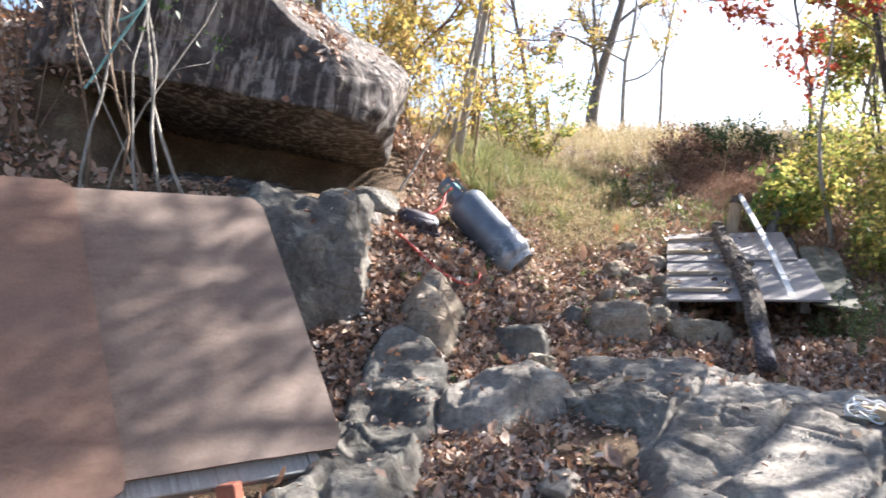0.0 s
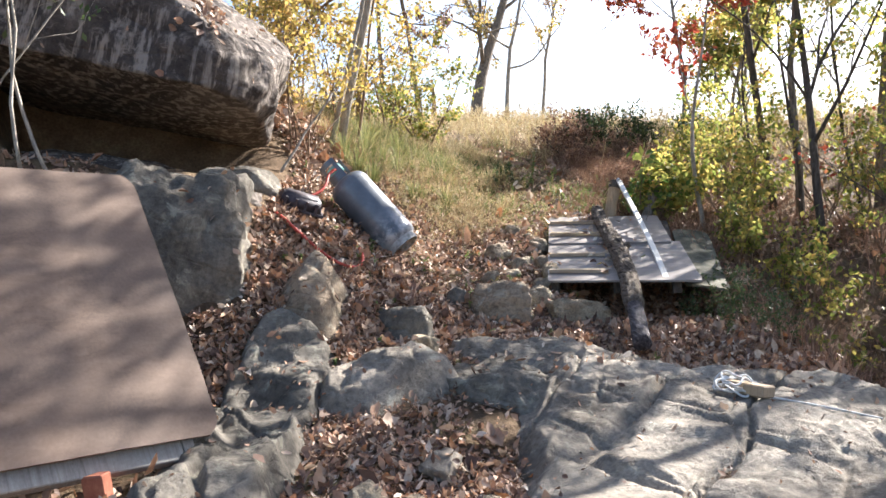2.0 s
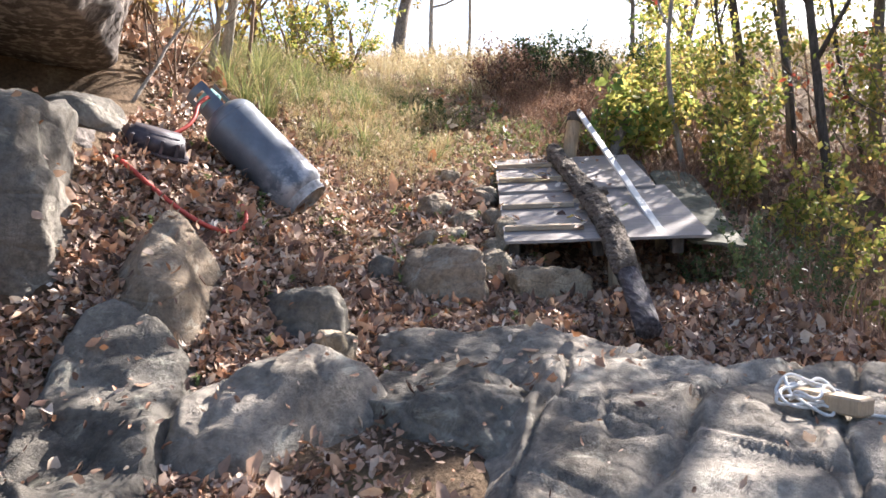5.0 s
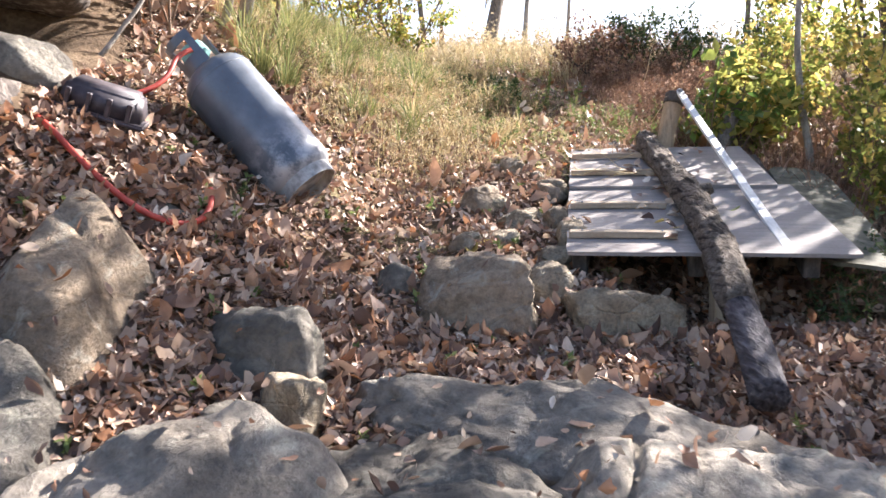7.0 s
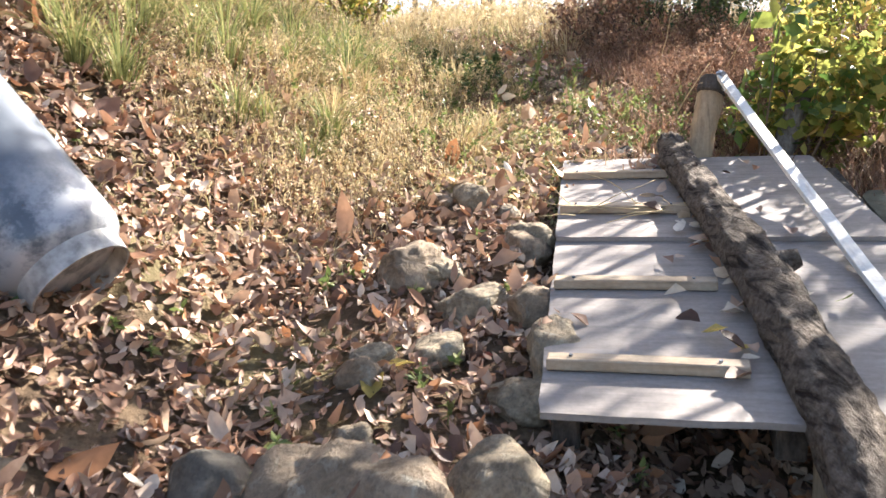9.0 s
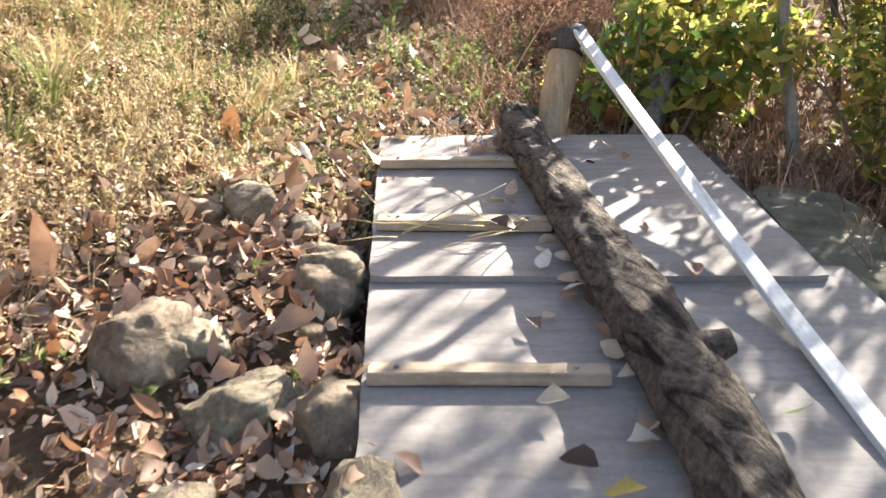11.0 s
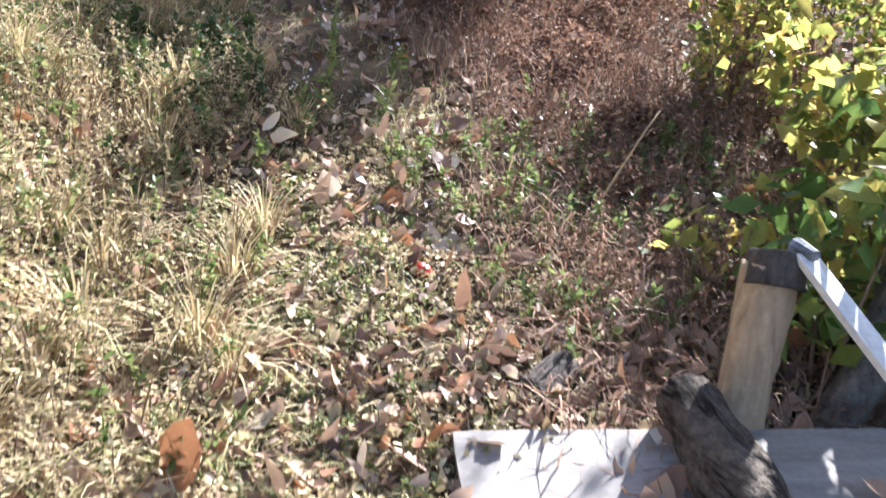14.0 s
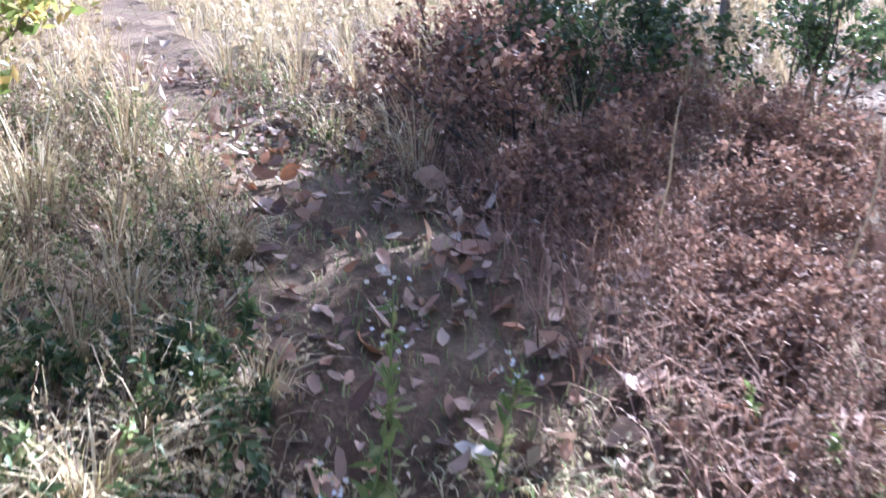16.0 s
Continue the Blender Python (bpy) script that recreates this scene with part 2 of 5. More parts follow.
M_TEAL = k.col(k.ramp(k.noise(20, 4), [(0.3, (0.12, 0.28, 0.26)), (0.7, (0.28, 0.48, 0.44))])).m
k = Mat("red_rubber_hose", 0.45, 0, 0.4)
M_HOSE = k.col(k.ramp(k.noise(25, 4), [(0.35, (0.36, 0.045, 0.03)), (0.65, (0.52, 0.085, 0.055))])).m
k = Mat("dark_plastic", 0.5, 0, 0.4)
M_PLASTIC = k.col(k.ramp(k.noise(18, 5), [(0.35, (0.03, 0.025, 0.03)), (0.65, (0.085, 0.07, 0.075))])).bump(k.noise(40, 4), 0.2, 0.004).m
k = Mat("white_rope_fibre", 0.8)
M_ROPE = k.col(k.ramp(k.noise(30, 4), [(0.3, (0.45, 0.44, 0.41)), (0.65, (0.74, 0.73, 0.70))])).bump(k.noise(160, 3, 0.5), 0.6, 0.004).m
k = Mat("brick_clay", 0.85)
M_BRICK = k.col(k.ramp(k.noise(20, 5), [(0.35, (0.30, 0.10, 0.06)), (0.65, (0.42, 0.17, 0.10))])).bump(k.noise(50, 5), 0.5, 0.006).m
k = Mat("red_fruit_skin", 0.35, 0, 0.5)
M_FRUIT = k.col(k.ramp(k.noise(30, 4), [(0.35, (0.45, 0.035, 0.025)), (0.65, (0.62, 0.08, 0.045))])).m
k = Mat("mossy_board", 0.9)
M_MOSSY = k.col(k.ramp(k.noise(7, 7, 0.7), [(0.35, (0.06, 0.06, 0.04)), (0.52, (0.12, 0.115, 0.08)), (0.68, (0.20, 0.19, 0.15))])).bump(k.noise(30, 6), 0.6, 0.01).m


# ---- mesh tools ----
def fast_mesh(name, V, F, mat, smooth=False):
    """A mesh from arrays of vertices and of faces that all have the same number of corners."""
    me = bpy.data.meshes.new(name)
    V, F = np.asarray(V, np.float32), np.asarray(F, np.int32)
    me.vertices.add(len(V))
    me.vertices.foreach_set("co", V.ravel())
    me.loops.add(F.size)
    me.loops.foreach_set("vertex_index", F.ravel())
    me.polygons.add(len(F))
    me.polygons.foreach_set("loop_start", np.arange(0, F.size, F.shape[1], dtype=np.int32))
    me.update(calc_edges=True)
    if smooth:
        me.polygons.foreach_set("use_smooth", np.ones(len(F), bool))
    me.materials.append(mat)
    return me


def child(ob, parent):
    ob.parent = parent
    return ob


def part(name, bm, mat, parent, label="", smooth=False):
    me = bpy.data.meshes.new(name)
    bm.normal_update()
    bm.to_mesh(me)
    bm.free()
    me.materials.append(mat)
    if smooth:
        me.polygons.foreach_set("use_smooth", np.ones(len(me.polygons), bool))
    ob = new(name, me)
    ob.parent = parent
    return tagged(ob, label)


def empty(name, m, label, category, group="", kind=""):
    ob = new(name)
    ob.empty_display_size = 0.1
    ob.matrix_world = m
    return tagged(ob, label, category, group, kind)


def box_bm(x0, x1, y0, y1, z0, z1, bevel=0.004, cuts=0, wob=0.0, seed=0):
    bm = bmesh.new()
    bmesh.ops.create_cube(bm, size=1)
    for v in bm.verts:
        v.co = Vector((x0 if v.co.x < 0 else x1, y0 if v.co.y < 0 else y1, z0 if v.co.z < 0 else z1))
    if bevel:
        bmesh.ops.bevel(bm, geom=list(bm.edges), offset=bevel, segments=1, affect="EDGES")
    if cuts:
        bmesh.ops.subdivide_edges(bm, edges=[e for e in bm.edges if e.calc_length() > 0.15], cuts=cuts, use_grid_fill=True)
    if wob:
        for v in bm.verts:
            v.co += wob * noise.noise_vector(v.co * 2.3 + Vector((seed * 3.1, 0, 0)))
    return bm


def smoothstep(a, b, x):
    u = np.clip((np.asarray(x, float) - a) / (b - a), 0, 1)
    return u * u * (3 - 2 * u)


TABLE = np.random.default_rng(3).random(4096)


def vnoise(x, y, seed=0):
    x, y = np.asarray(x, float), np.asarray(y, float)
    xi, yi = np.floor(x).astype(int), np.floor(y).astype(int)
    fx, fy = x - xi, y - yi
    fx, fy = fx * fx * (3 - 2 * fx), fy * fy * (3 - 2 * fy)

    def g(i, j):
        return TABLE[(i * 1619 + j * 31337 + seed * 6971 + (i * j) * 7) & 4095]
    return (g(xi, yi) * (1 - fx) + g(xi + 1, yi) * fx) * (1 - fy) + (g(xi, yi + 1) * (1 - fx) + g(xi + 1, yi + 1) * fx) * fy - 0.5


def fbm(x, y, seed=0, octaves=4):
    s, a = 0, 1.0
    for o in range(octaves):
        s = s + a * vnoise(x * 2 ** o + 17.3 * o, y * 2 ** o - 9.1 * o, seed + o)
        a *= 0.5
    return s


PROF_Y = (-8, 0, 3, 4.5, 5.5, 6.2, 7, 8, 9.5, 10.5, 11.5, 13, 15, 18, 24, 32, 45, 80, 400)
PROF_Z = (-0.3, 0.0, 0.06, 0.20, 0.36, 0.54, 0.83, 1.12, 1.57, 1.79, 2.10, 2.50, 2.92, 3.5, 4.4, 5.3, 5.4, 3.5, -4)


def path_x(y):
    return np.interp(y, (-8, 0, 3.3, 6, 8, 10, 11.3, 13, 15, 18), (0, 0.2, 0.9, 1.5, 1.8, 2.4, 2.8, 2.9, 2.5, 2.2))


def height(x, y):
    """The ground's height."""
    x, y = np.asarray(x, float), np.asarray(y, float)
    z = sum(np.interp(y + d, PROF_Y, PROF_Z) for d in (-0.4, 0, 0.4)) / 3
    u = np.maximum(path_x(y) - 0.75 - x, 0)
    rise = np.where(u < 3.2, 0.6 * u, 1.92 + 0.18 * (u - 3.2))
    rise = np.minimum(rise, 3.5)
    z = z + rise * smoothstep(5.2, 7.2, y) * (1 - 0.72 * smoothstep(9.2, 13.5, y))
    z = z - 0.9 * smoothstep(3.3, 4.8, x) * (1 - smoothstep(6.5, 9.0, y)) + 0.25 * np.maximum(x - 7, 0) * (1 - smoothstep(14, 22, y))
    z = z - 0.22 * smoothstep(2.0, 2.3, x) * smoothstep(3.6, 3.2, x) * smoothstep(6.7, 7.0, y) * smoothstep(9.3, 8.6, y)
    hole = smoothstep(-2.9, -2.4, x) * smoothstep(-0.35, -0.8, x) * smoothstep(6.3, 6.8, y) * smoothstep(8.5, 7.9, y)
    z = z - hole * np.maximum(z - 1.92, 0)
    z = z - 0.16 * smoothstep(-0.62, -0.85, x) * smoothstep(-3.2, -2.8, x) * smoothstep(4.0, 4.25, y + 0.3 * (-0.9 - x)) * smoothstep(5.6, 5.2, y)
    far = smoothstep(45, 120, np.hypot(x, y))
    z = z + 0.10 * fbm(x * 0.9, y * 0.9, 1) + 0.05 * fbm(x * 4, y * 4, 5, 3) * (1 - far)
    return z * (1 - far) + far * np.minimum(z, 3.0)


def spread(lo, a, b, hi, step, grow):
    """Coordinates with an even step between a and b, growing outwards."""
    mid = list(np.arange(a, b, step))
    left, right, s = [a], [b], step
    while left[-1] > lo or right[-1] < hi:
        s *= grow
        left.append(max(left[-1] - s, lo))
        right.append(min(right[-1] + s, hi))
    return np.array(sorted(set(left[1:] + mid + right)))


xs, ys = spread(-500, -3.5, 6.5, 500, 0.07, 1.12), spread(-400, 2.5, 16, 600, 0.07, 1.12)
GX, GY = np.meshgrid(xs, ys)
V = np.stack([GX.ravel(), GY.ravel(), height(GX, GY).ravel()], 1)
I = np.arange(len(V)).reshape(GX.shape)
F = np.stack([I[:-1, :-1], I[:-1, 1:], I[1:, 1:], I[1:, :-1]], -1).reshape(-1, 4)
ground = tagged(new("ground", fast_mesh("ground", V, F, M_SOIL, True)), "brown leaf-strewn soil hillside rising along a footpath", "ground", kind="structure")
SURF = [(V, F)]


# ---- rocks ----
def rock(name, loc, half, rot, seed, mat, label, rough=0.12, box=2.6, cuts=(), sub=4, group="", strata=0.0, facets=7, crack=0.035, flat=(0.80, 0.95)):
    """A rounded or slabby rock: a superellipsoid, flattened by planes and roughened at several scales."""
    bm = bmesh.new()
    bmesh.ops.create_icosphere(bm, subdivisions=sub, radius=1)
    rr = random.Random(seed)
    planes = [(Vector(p[:3]).normalized(), p[3]) for p in cuts]
    for _ in range(facets):
        planes.append((Vector((rr.gauss(0, 1), rr.gauss(0, 1), rr.gauss(0, 0.8))).normalized(), rr.uniform(*flat)))
    off = Vector((seed * 7.31, seed * 3.17, seed * 1.7))
    h = Vector(half)
    for v in bm.verts:
        d = v.co.normalized()
        s = (abs(d.x) ** box + abs(d.y) ** box + abs(d.z) ** box) ** (-1 / box)
        p = d * s
        for n, lim in planes:
            e = p.dot(n) - lim
            if e > 0:
                p = p - n * e * 0.93
        q = Vector((p.x * h.x, p.y * h.y, p.z * h.z))
        size = min(half) + 0.3 * max(half)
        n1 = noise.noise(q * (1.3 / size) + off)
        n2 = noise.noise(q * (3.6 / size) + off)
        n3 = noise.noise(q * (9 / size) + off) + 0.5 * noise.noise(q * (19 / size) + off)
        k = 1 + rough * (0.9 * n1 + 0.5 * n2 + 0.22 * n3)
        k -= rough * 0.55 * max(0.0, 0.35 - abs(noise.noise(q * (2.1 / size) + off * 1.7)))
        k -= crack * max(0.0, 1 - abs(noise.noise(q * (1.2 / size) + off * 2.3)) / 0.05)
        k -= rough * 0.12 * abs(noise.noise(q * (30 / size) + off))
        if strata:
            k += strata * noise.noise(Vector((q.x * 0.6, q.y * 0.6, q.z * 9 / size)) + off)
        v.co = q * k
    me = bpy.data.meshes.new(name)
    bm.to_mesh(me)
    bm.free()
    me.materials.append(mat)
    me.polygons.foreach_set("use_smooth", np.ones(len(me.polygons), bool))
    ob = new(name, me)
    m = pose(*loc, *rot)
    ob.matrix_world = m
    tagged(ob, label, "rock", group)
    W = np.array([m @ v.co for v in me.vertices])
    T = np.array([p.vertices[:] for p in me.polygons])
    SURF.append((W, T))
    return ob


rock("boulder", (-1.86, 7.78, 3.02), (1.62, 1.30, 1.0), (0, 10, -4), 3, M_BOULDER, "huge overhanging grey-brown boulder with pale streaks above a dark hollow", 0.10, 2.8,
     cuts=((0.0, -0.22, -0.97, 0.50), (0.1, -0.97, 0.12, 0.86), (0.80, -0.45, 0.25, 0.98), (0.66, -0.20, 0.72, 0.72), (0.0, -0.40, 0.92, 0.80)), sub=6, strata=0.015, facets=3, crack=0.015)
rock("rock_wall", (-1.06, 6.52, 0.86), (0.70, 0.62, 1.04), (-14, 5, 10), 6, M_BLUE, "tall craggy lichen-spotted grey rock under the boulder", 0.2, 3.2, sub=6, facets=9, flat=(0.72, 0.95), strata=0.03)
rock("rock_ledge", (-2.4, 6.6, 1.0), (1.2, 0.6, 0.95), (0, 0, 5), 9, M_BLUE, "grey rock ledge behind the plywood sheets", 0.12, 3, sub=5)
# Added dark rock: covers the pale soil where the hollow lies in deep shade.
rock("rock_shelf", (-1.55, 7.42, 1.70), (1.15, 0.62, 0.34), (4, 6, -4), 8, M_BOULDER, "flat dark rock added to stand for the shade in the hollow under the boulder", 0.14, 3.4, sub=5)
rock("stone", (0.60, 6.42, 0.62), (0.24, 0.24, 0.27), (-10, 6, 30), 15, M_BLUE, "grey upright stone at the path's edge", 0.18, 3.4, sub=5, facets=9, flat=(0.66, 0.9))
rock("stone", (0.68, 6.14, 0.50), (0.11, 0.13, 0.26), (24, 5, 10), 16, M_STONE, "pale sunlit stone propped in the path", 0.18, 3.6, facets=9, flat=(0.66, 0.9))
rock("stone", (0.50, 6.02, 0.48), (0.12, 0.13, 0.16), (14, -5, 40), 27, M_BLUE, "grey stone among drifts of leaves", 0.14, 2.8)
rock("stone", (0.80, 5.95, 0.38), (0.08, 0.09, 0.14), (0, 5, 20), 28, M_STONE, "small pale stone in the path", 0.14, 2.8)
rock("stone", (1.40, 6.95, 0.82), (0.30, 0.20, 0.22), (4, -6, -12), 17, M_TAN, "large brown-grey block of stone before the platform", 0.16, 4.5, sub=5, facets=10, flat=(0.64, 0.9))
rock("stone", (1.09, 7.12, 0.88), (0.10, 0.10, 0.10), (0, 12, 25), 29, M_BLUE, "small dark stone beside the block", 0.12, 3.0)
rock("stone", (1.72, 7.05, 0.88), (0.10, 0.12, 0.14), (0, 30, 10), 30, M_STONE, "tan stone wedged beside the platform", 0.12, 3.0)
rock("stone", (1.98, 6.80, 0.74), (0.27, 0.16, 0.18), (0, 4, -10), 18, M_STONE, "tan stone under the platform's edge", 0.16, 4.2, sub=5, facets=9, flat=(0.66, 0.9))
# A tan stone; its darker material stands in for the boulder's shade.
rock("stone", (-0.60, 7.40, 1.80), (0.24, 0.2, 0.17), (0, 10, 0), 19, M_BLUE, "tan-brown stone lying below the boulder's tip, coloured darker for the boulder's shade", 0.12, 2.6)
rock("stone", (0.12, 7.0, 1.05), (0.22, 0.18, 0.18), (0, 25, 0), 20, M_BLUE, "grey stone beside the red hose", 0.16, 3.4, sub=5, facets=9, flat=(0.68, 0.9))
rock("stone", (0.55, 7.05, 0.95), (0.16, 0.13, 0.11), (0, 15, 30), 31, M_STONE, "mossy stone below the gas cylinder", 0.12, 2.8)
rock("bedrock", (1.16, 5.56, 0.28), (0.56, 0.32, 0.36), (6, 14, -42), 21, M_BLUE, "dark blue-grey ridge of bedrock", 0.18, 3.0, sub=6, facets=9, flat=(0.72, 0.94), crack=0.06)
rock("bedrock", (1.72, 5.86, 0.40), (1.05, 0.33, 0.32), (8, 5, -33), 22, M_SLAB, "long grey ridge of bedrock with joints", 0.18, 3.2, sub=6, facets=9, flat=(0.72, 0.94), crack=0.06)


def outcrop(name, x0, x1, y0, y1, top, inside, joints, steep, seed, mat, label, fine=0.016):
    """Bedrock that breaks through the soil: a height field split by joints that falls away steeply where inside() turns negative."""
    X, Y = np.meshgrid(np.arange(x0, x1, fine), np.arange(y0, y1, fine))
    q, s_ = 0.62 * X + 0.78 * Y, 0.78 * X - 0.62 * Y
    q, s_ = q + 0.16 * fbm(X * 1.7, Y * 1.7, 21, 3), s_ + 0.16 * fbm(X * 1.7, Y * 1.7, 25, 3)
    h = top(X, Y, q, s_)
    h += 0.014 * np.abs(fbm(X * 13, Y * 13, seed, 3)) + 0.005 * fbm(X * 45, Y * 45, seed + 4, 2)
    for f1, f2, sd, wide, deep in joints:
        h -= deep * np.clip(1 - np.abs(vnoise(q * f1, s_ * f2, sd)) / wide, 0, 1) ** 0.7
    d = inside(X, Y) + 0.14 * fbm(X * 2.3, Y * 2.3, seed + 9, 3)
    z = np.minimum(h, height(X, Y) - 0.12 + steep * d)
    Vs = np.stack([X.ravel(), Y.ravel(), z.ravel()], 1)
    Is = np.arange(len(Vs)).reshape(X.shape)
    Fs = np.stack([Is[:-1, :-1], Is[:-1, 1:], Is[1:, 1:], Is[1:, :-1]], -1).reshape(-1, 4)
    keep = (z > height(X, Y) - 0.2).ravel()
    Fs = Fs[keep[Fs].any(1)]
    SURF.append((Vs, Fs))
    return tagged(new(name, fast_mesh(name, Vs, Fs, mat, True)), label, "rock")


def terraces(h, step, share):
    n = h / step
    t = n - np.floor(n)
    u = smoothstep(0.5, 0.95, t)
    return (1 - share) * h + share * step * (np.floor(n) + u + 0.25 * (t - u))


def slab_top(X, Y, q, s_):
    h = 0.175 + 0.165 * (Y - 3.2) + 0.13 * fbm(q * 0.95, s_ * 0.45, 61, 3)
    return terraces(h, 0.075, 0.6) + 0.045 * fbm(q * 3.6, s_ * 2.2, 67, 3)


def slab_inside(X, Y):
    left_edge = np.interp(Y, (2.75, 3.6, 4.3, 5.3, 5.9, 6.35), (0.72, 0.80, 0.88, 1.04, 1.35, 1.7))
    right_edge = np.interp(Y, (2.75, 4.0, 5.0, 5.6, 6.35), (4.1, 4.05, 3.85, 3.55, 3.1))
    return np.minimum(np.minimum(X - left_edge, right_edge - X), np.minimum(Y - 2.6, 6.0 - 0.12 * (X - 1.5) - Y))


def capsule(X, Y, x0, y0, x1, y1, r):
    """How far inside a rounded strip a place lies."""
    dx, dy = x1 - x0, y1 - y0
    t = np.clip(((X - x0) * dx + (Y - y0) * dy) / (dx * dx + dy * dy), 0, 1)
    return r - np.hypot(X - x0 - t * dx, Y - y0 - t * dy)


def raised(lift, seed):
    """A rock top that follows the slope at some height above it, with rounded hummocks."""
    return lambda X, Y, q, s_: terraces(height(X, Y) + lift + 0.22 * fbm(q * 1.5, s_ * 1.1, seed, 3), 0.11, 0.45) + 0.04 * fbm(q * 4.0, s_ * 2.6, seed + 5, 3)


FINE_JOINTS = ((2.9, 1.1, 87, 0.030, 0.03), (1.1, 3.2, 92, 0.03, 0.03), (3.4, 4.1, 91, 0.035, 0.014))
outcrop("bedrock_slab", 0.45, 4.45, 2.4, 6.35, slab_top, slab_inside, ((1.15, 0.30, 81, 0.020, 0.07), (0.40, 1.25, 84, 0.016, 0.06)) + FINE_JOINTS, 0.95, 71, M_SLAB, "broad pale sunlit bedrock outcrop with joints across the path", 0.018)
outcrop("bedrock", -1.2, 0.4, 3.7, 6.4, raised(0.20, 101), lambda X, Y: capsule(X, Y, -0.22, 5.75, -0.62, 4.25, 0.40), ((1.3, 0.5, 103, 0.03, 0.08),) + FINE_JOINTS, 1.9, 105, M_BLUE, "long blue-grey bedrock ridge split by a joint beside the plywood")
outcrop("bedrock", -0.2, 1.1, 5.0, 6.3, raised(0.19, 111), lambda X, Y: capsule(X, Y, 0.20, 5.48, 0.56, 5.66, 0.32), FINE_JOINTS, 1.8, 115, M_SLAB, "pale hummocky bedrock between drifts of leaves")
outcrop("bedrock", -0.6, 0.7, 5.8, 7.2, raised(0.16, 121), lambda X, Y: capsule(X, Y, -0.08, 6.18, -0.05, 6.44, 0.29), FINE_JOINTS, 1.8, 125, M_TAN, "weathered rock hummock on the leafy slope")
for i, (x, y, half, rz, mat_) in enumerate([(0.18, 4.05, (0.10, 0.13, 0.10), 10, M_STONE), (-0.05, 3.72, (0.09, 0.07, 0.09), 30, M_SLAB), (0.26, 3.58, (0.08, 0.06, 0.06), 70, M_SLAB), (0.42, 3.98, (0.07, 0.09, 0.06), 0, M_TAN), (0.60, 4.45, (0.12, 0.09, 0.07), 50, M_SLAB), (0.72, 3.85, (0.10, 0.08, 0.06), 20, M_STONE)]):
    rock("stone", (x, y, float(height(x, y)) + 0.03), half, (8, -6, rz), 130 + i, mat_, "flat grey stone half buried in fallen leaves", 0.2, 3.6, sub=4, group="stones in the leaves", flat=(0.7, 0.92))
rr = random.Random(5)
for i in range(16):
    y = rr.uniform(7.0, 9.0)
    x = 1.84 + (y - 7.15) * 0.26 - rr.uniform(0.08, 0.55)
    s = rr.uniform(0.03, 0.09)
    rock("stone", (x, y, float(height(x, y)) + s * 0.3), (s * rr.uniform(1, 1.6), s, s * 0.7), (rr.uniform(-20, 20), rr.uniform(-20, 20), rr.uniform(0, 180)), 40 + i,
         M_STONE if rr.random() < 0.7 else M_TAN, "small tan stone among leaves beside the platform", 0.22, 3.3, sub=3, group="stones beside the platform")

for i, (x, y, half, rz, mat_, what) in enumerate([(1.80, 8.02, (0.13, 0.09, 0.07), 20, M_STONE, "broad pale tan"), (1.99, 7.60, (0.08, 0.15, 0.11), -10, M_STONE, "long pale tan"), (2.08, 8.47, (0.08, 0.09, 0.08), 30, M_STONE, "yellowish"),
                                             (1.60, 8.20, (0.12, 0.10, 0.10), 50, M_TAN, "reddish brown"), (1.88, 7.42, (0.12, 0.09, 0.06), 0, M_STONE, "flat tan"), (1.97, 7.88, (0.09, 0.08, 0.07), 70, M_TAN, "brown"), (1.66, 7.72, (0.08, 0.07, 0.05), 15, M_STONE, "small tan")]):
    rock("stone", (x, y, float(height(x, y)) + 0.02), half, (8, -6, rz), 90 + i, mat_, what + " stone lying beside the platform", 0.22, 3.4, sub=4, group="stones beside the platform")

# ---- surface for scattering ----
V_all, F_all, o = [], [], 0
for W, T in SURF:
    V_all.extend(map(tuple, W))
    F_all.extend([tuple(int(i) + o for i in f) for f in T])
    o += len(W)
NGROUND = len(F)
TREE = BVHTree.FromPolygons(V_all, F_all)


def drop(x, y):
    """The surface under (x, y): place, normal, and whether it is soil."""
    loc, nor, idx, _ = TREE.ray_cast(Vector((x, y, 12)), Vector((0, 0, -1)))
    return (loc, nor, idx < NGROUND) if loc else (None, None, False)


def unit(a):
    return a / np.maximum(np.linalg.norm(a, axis=-1, keepdims=True), 1e-9)


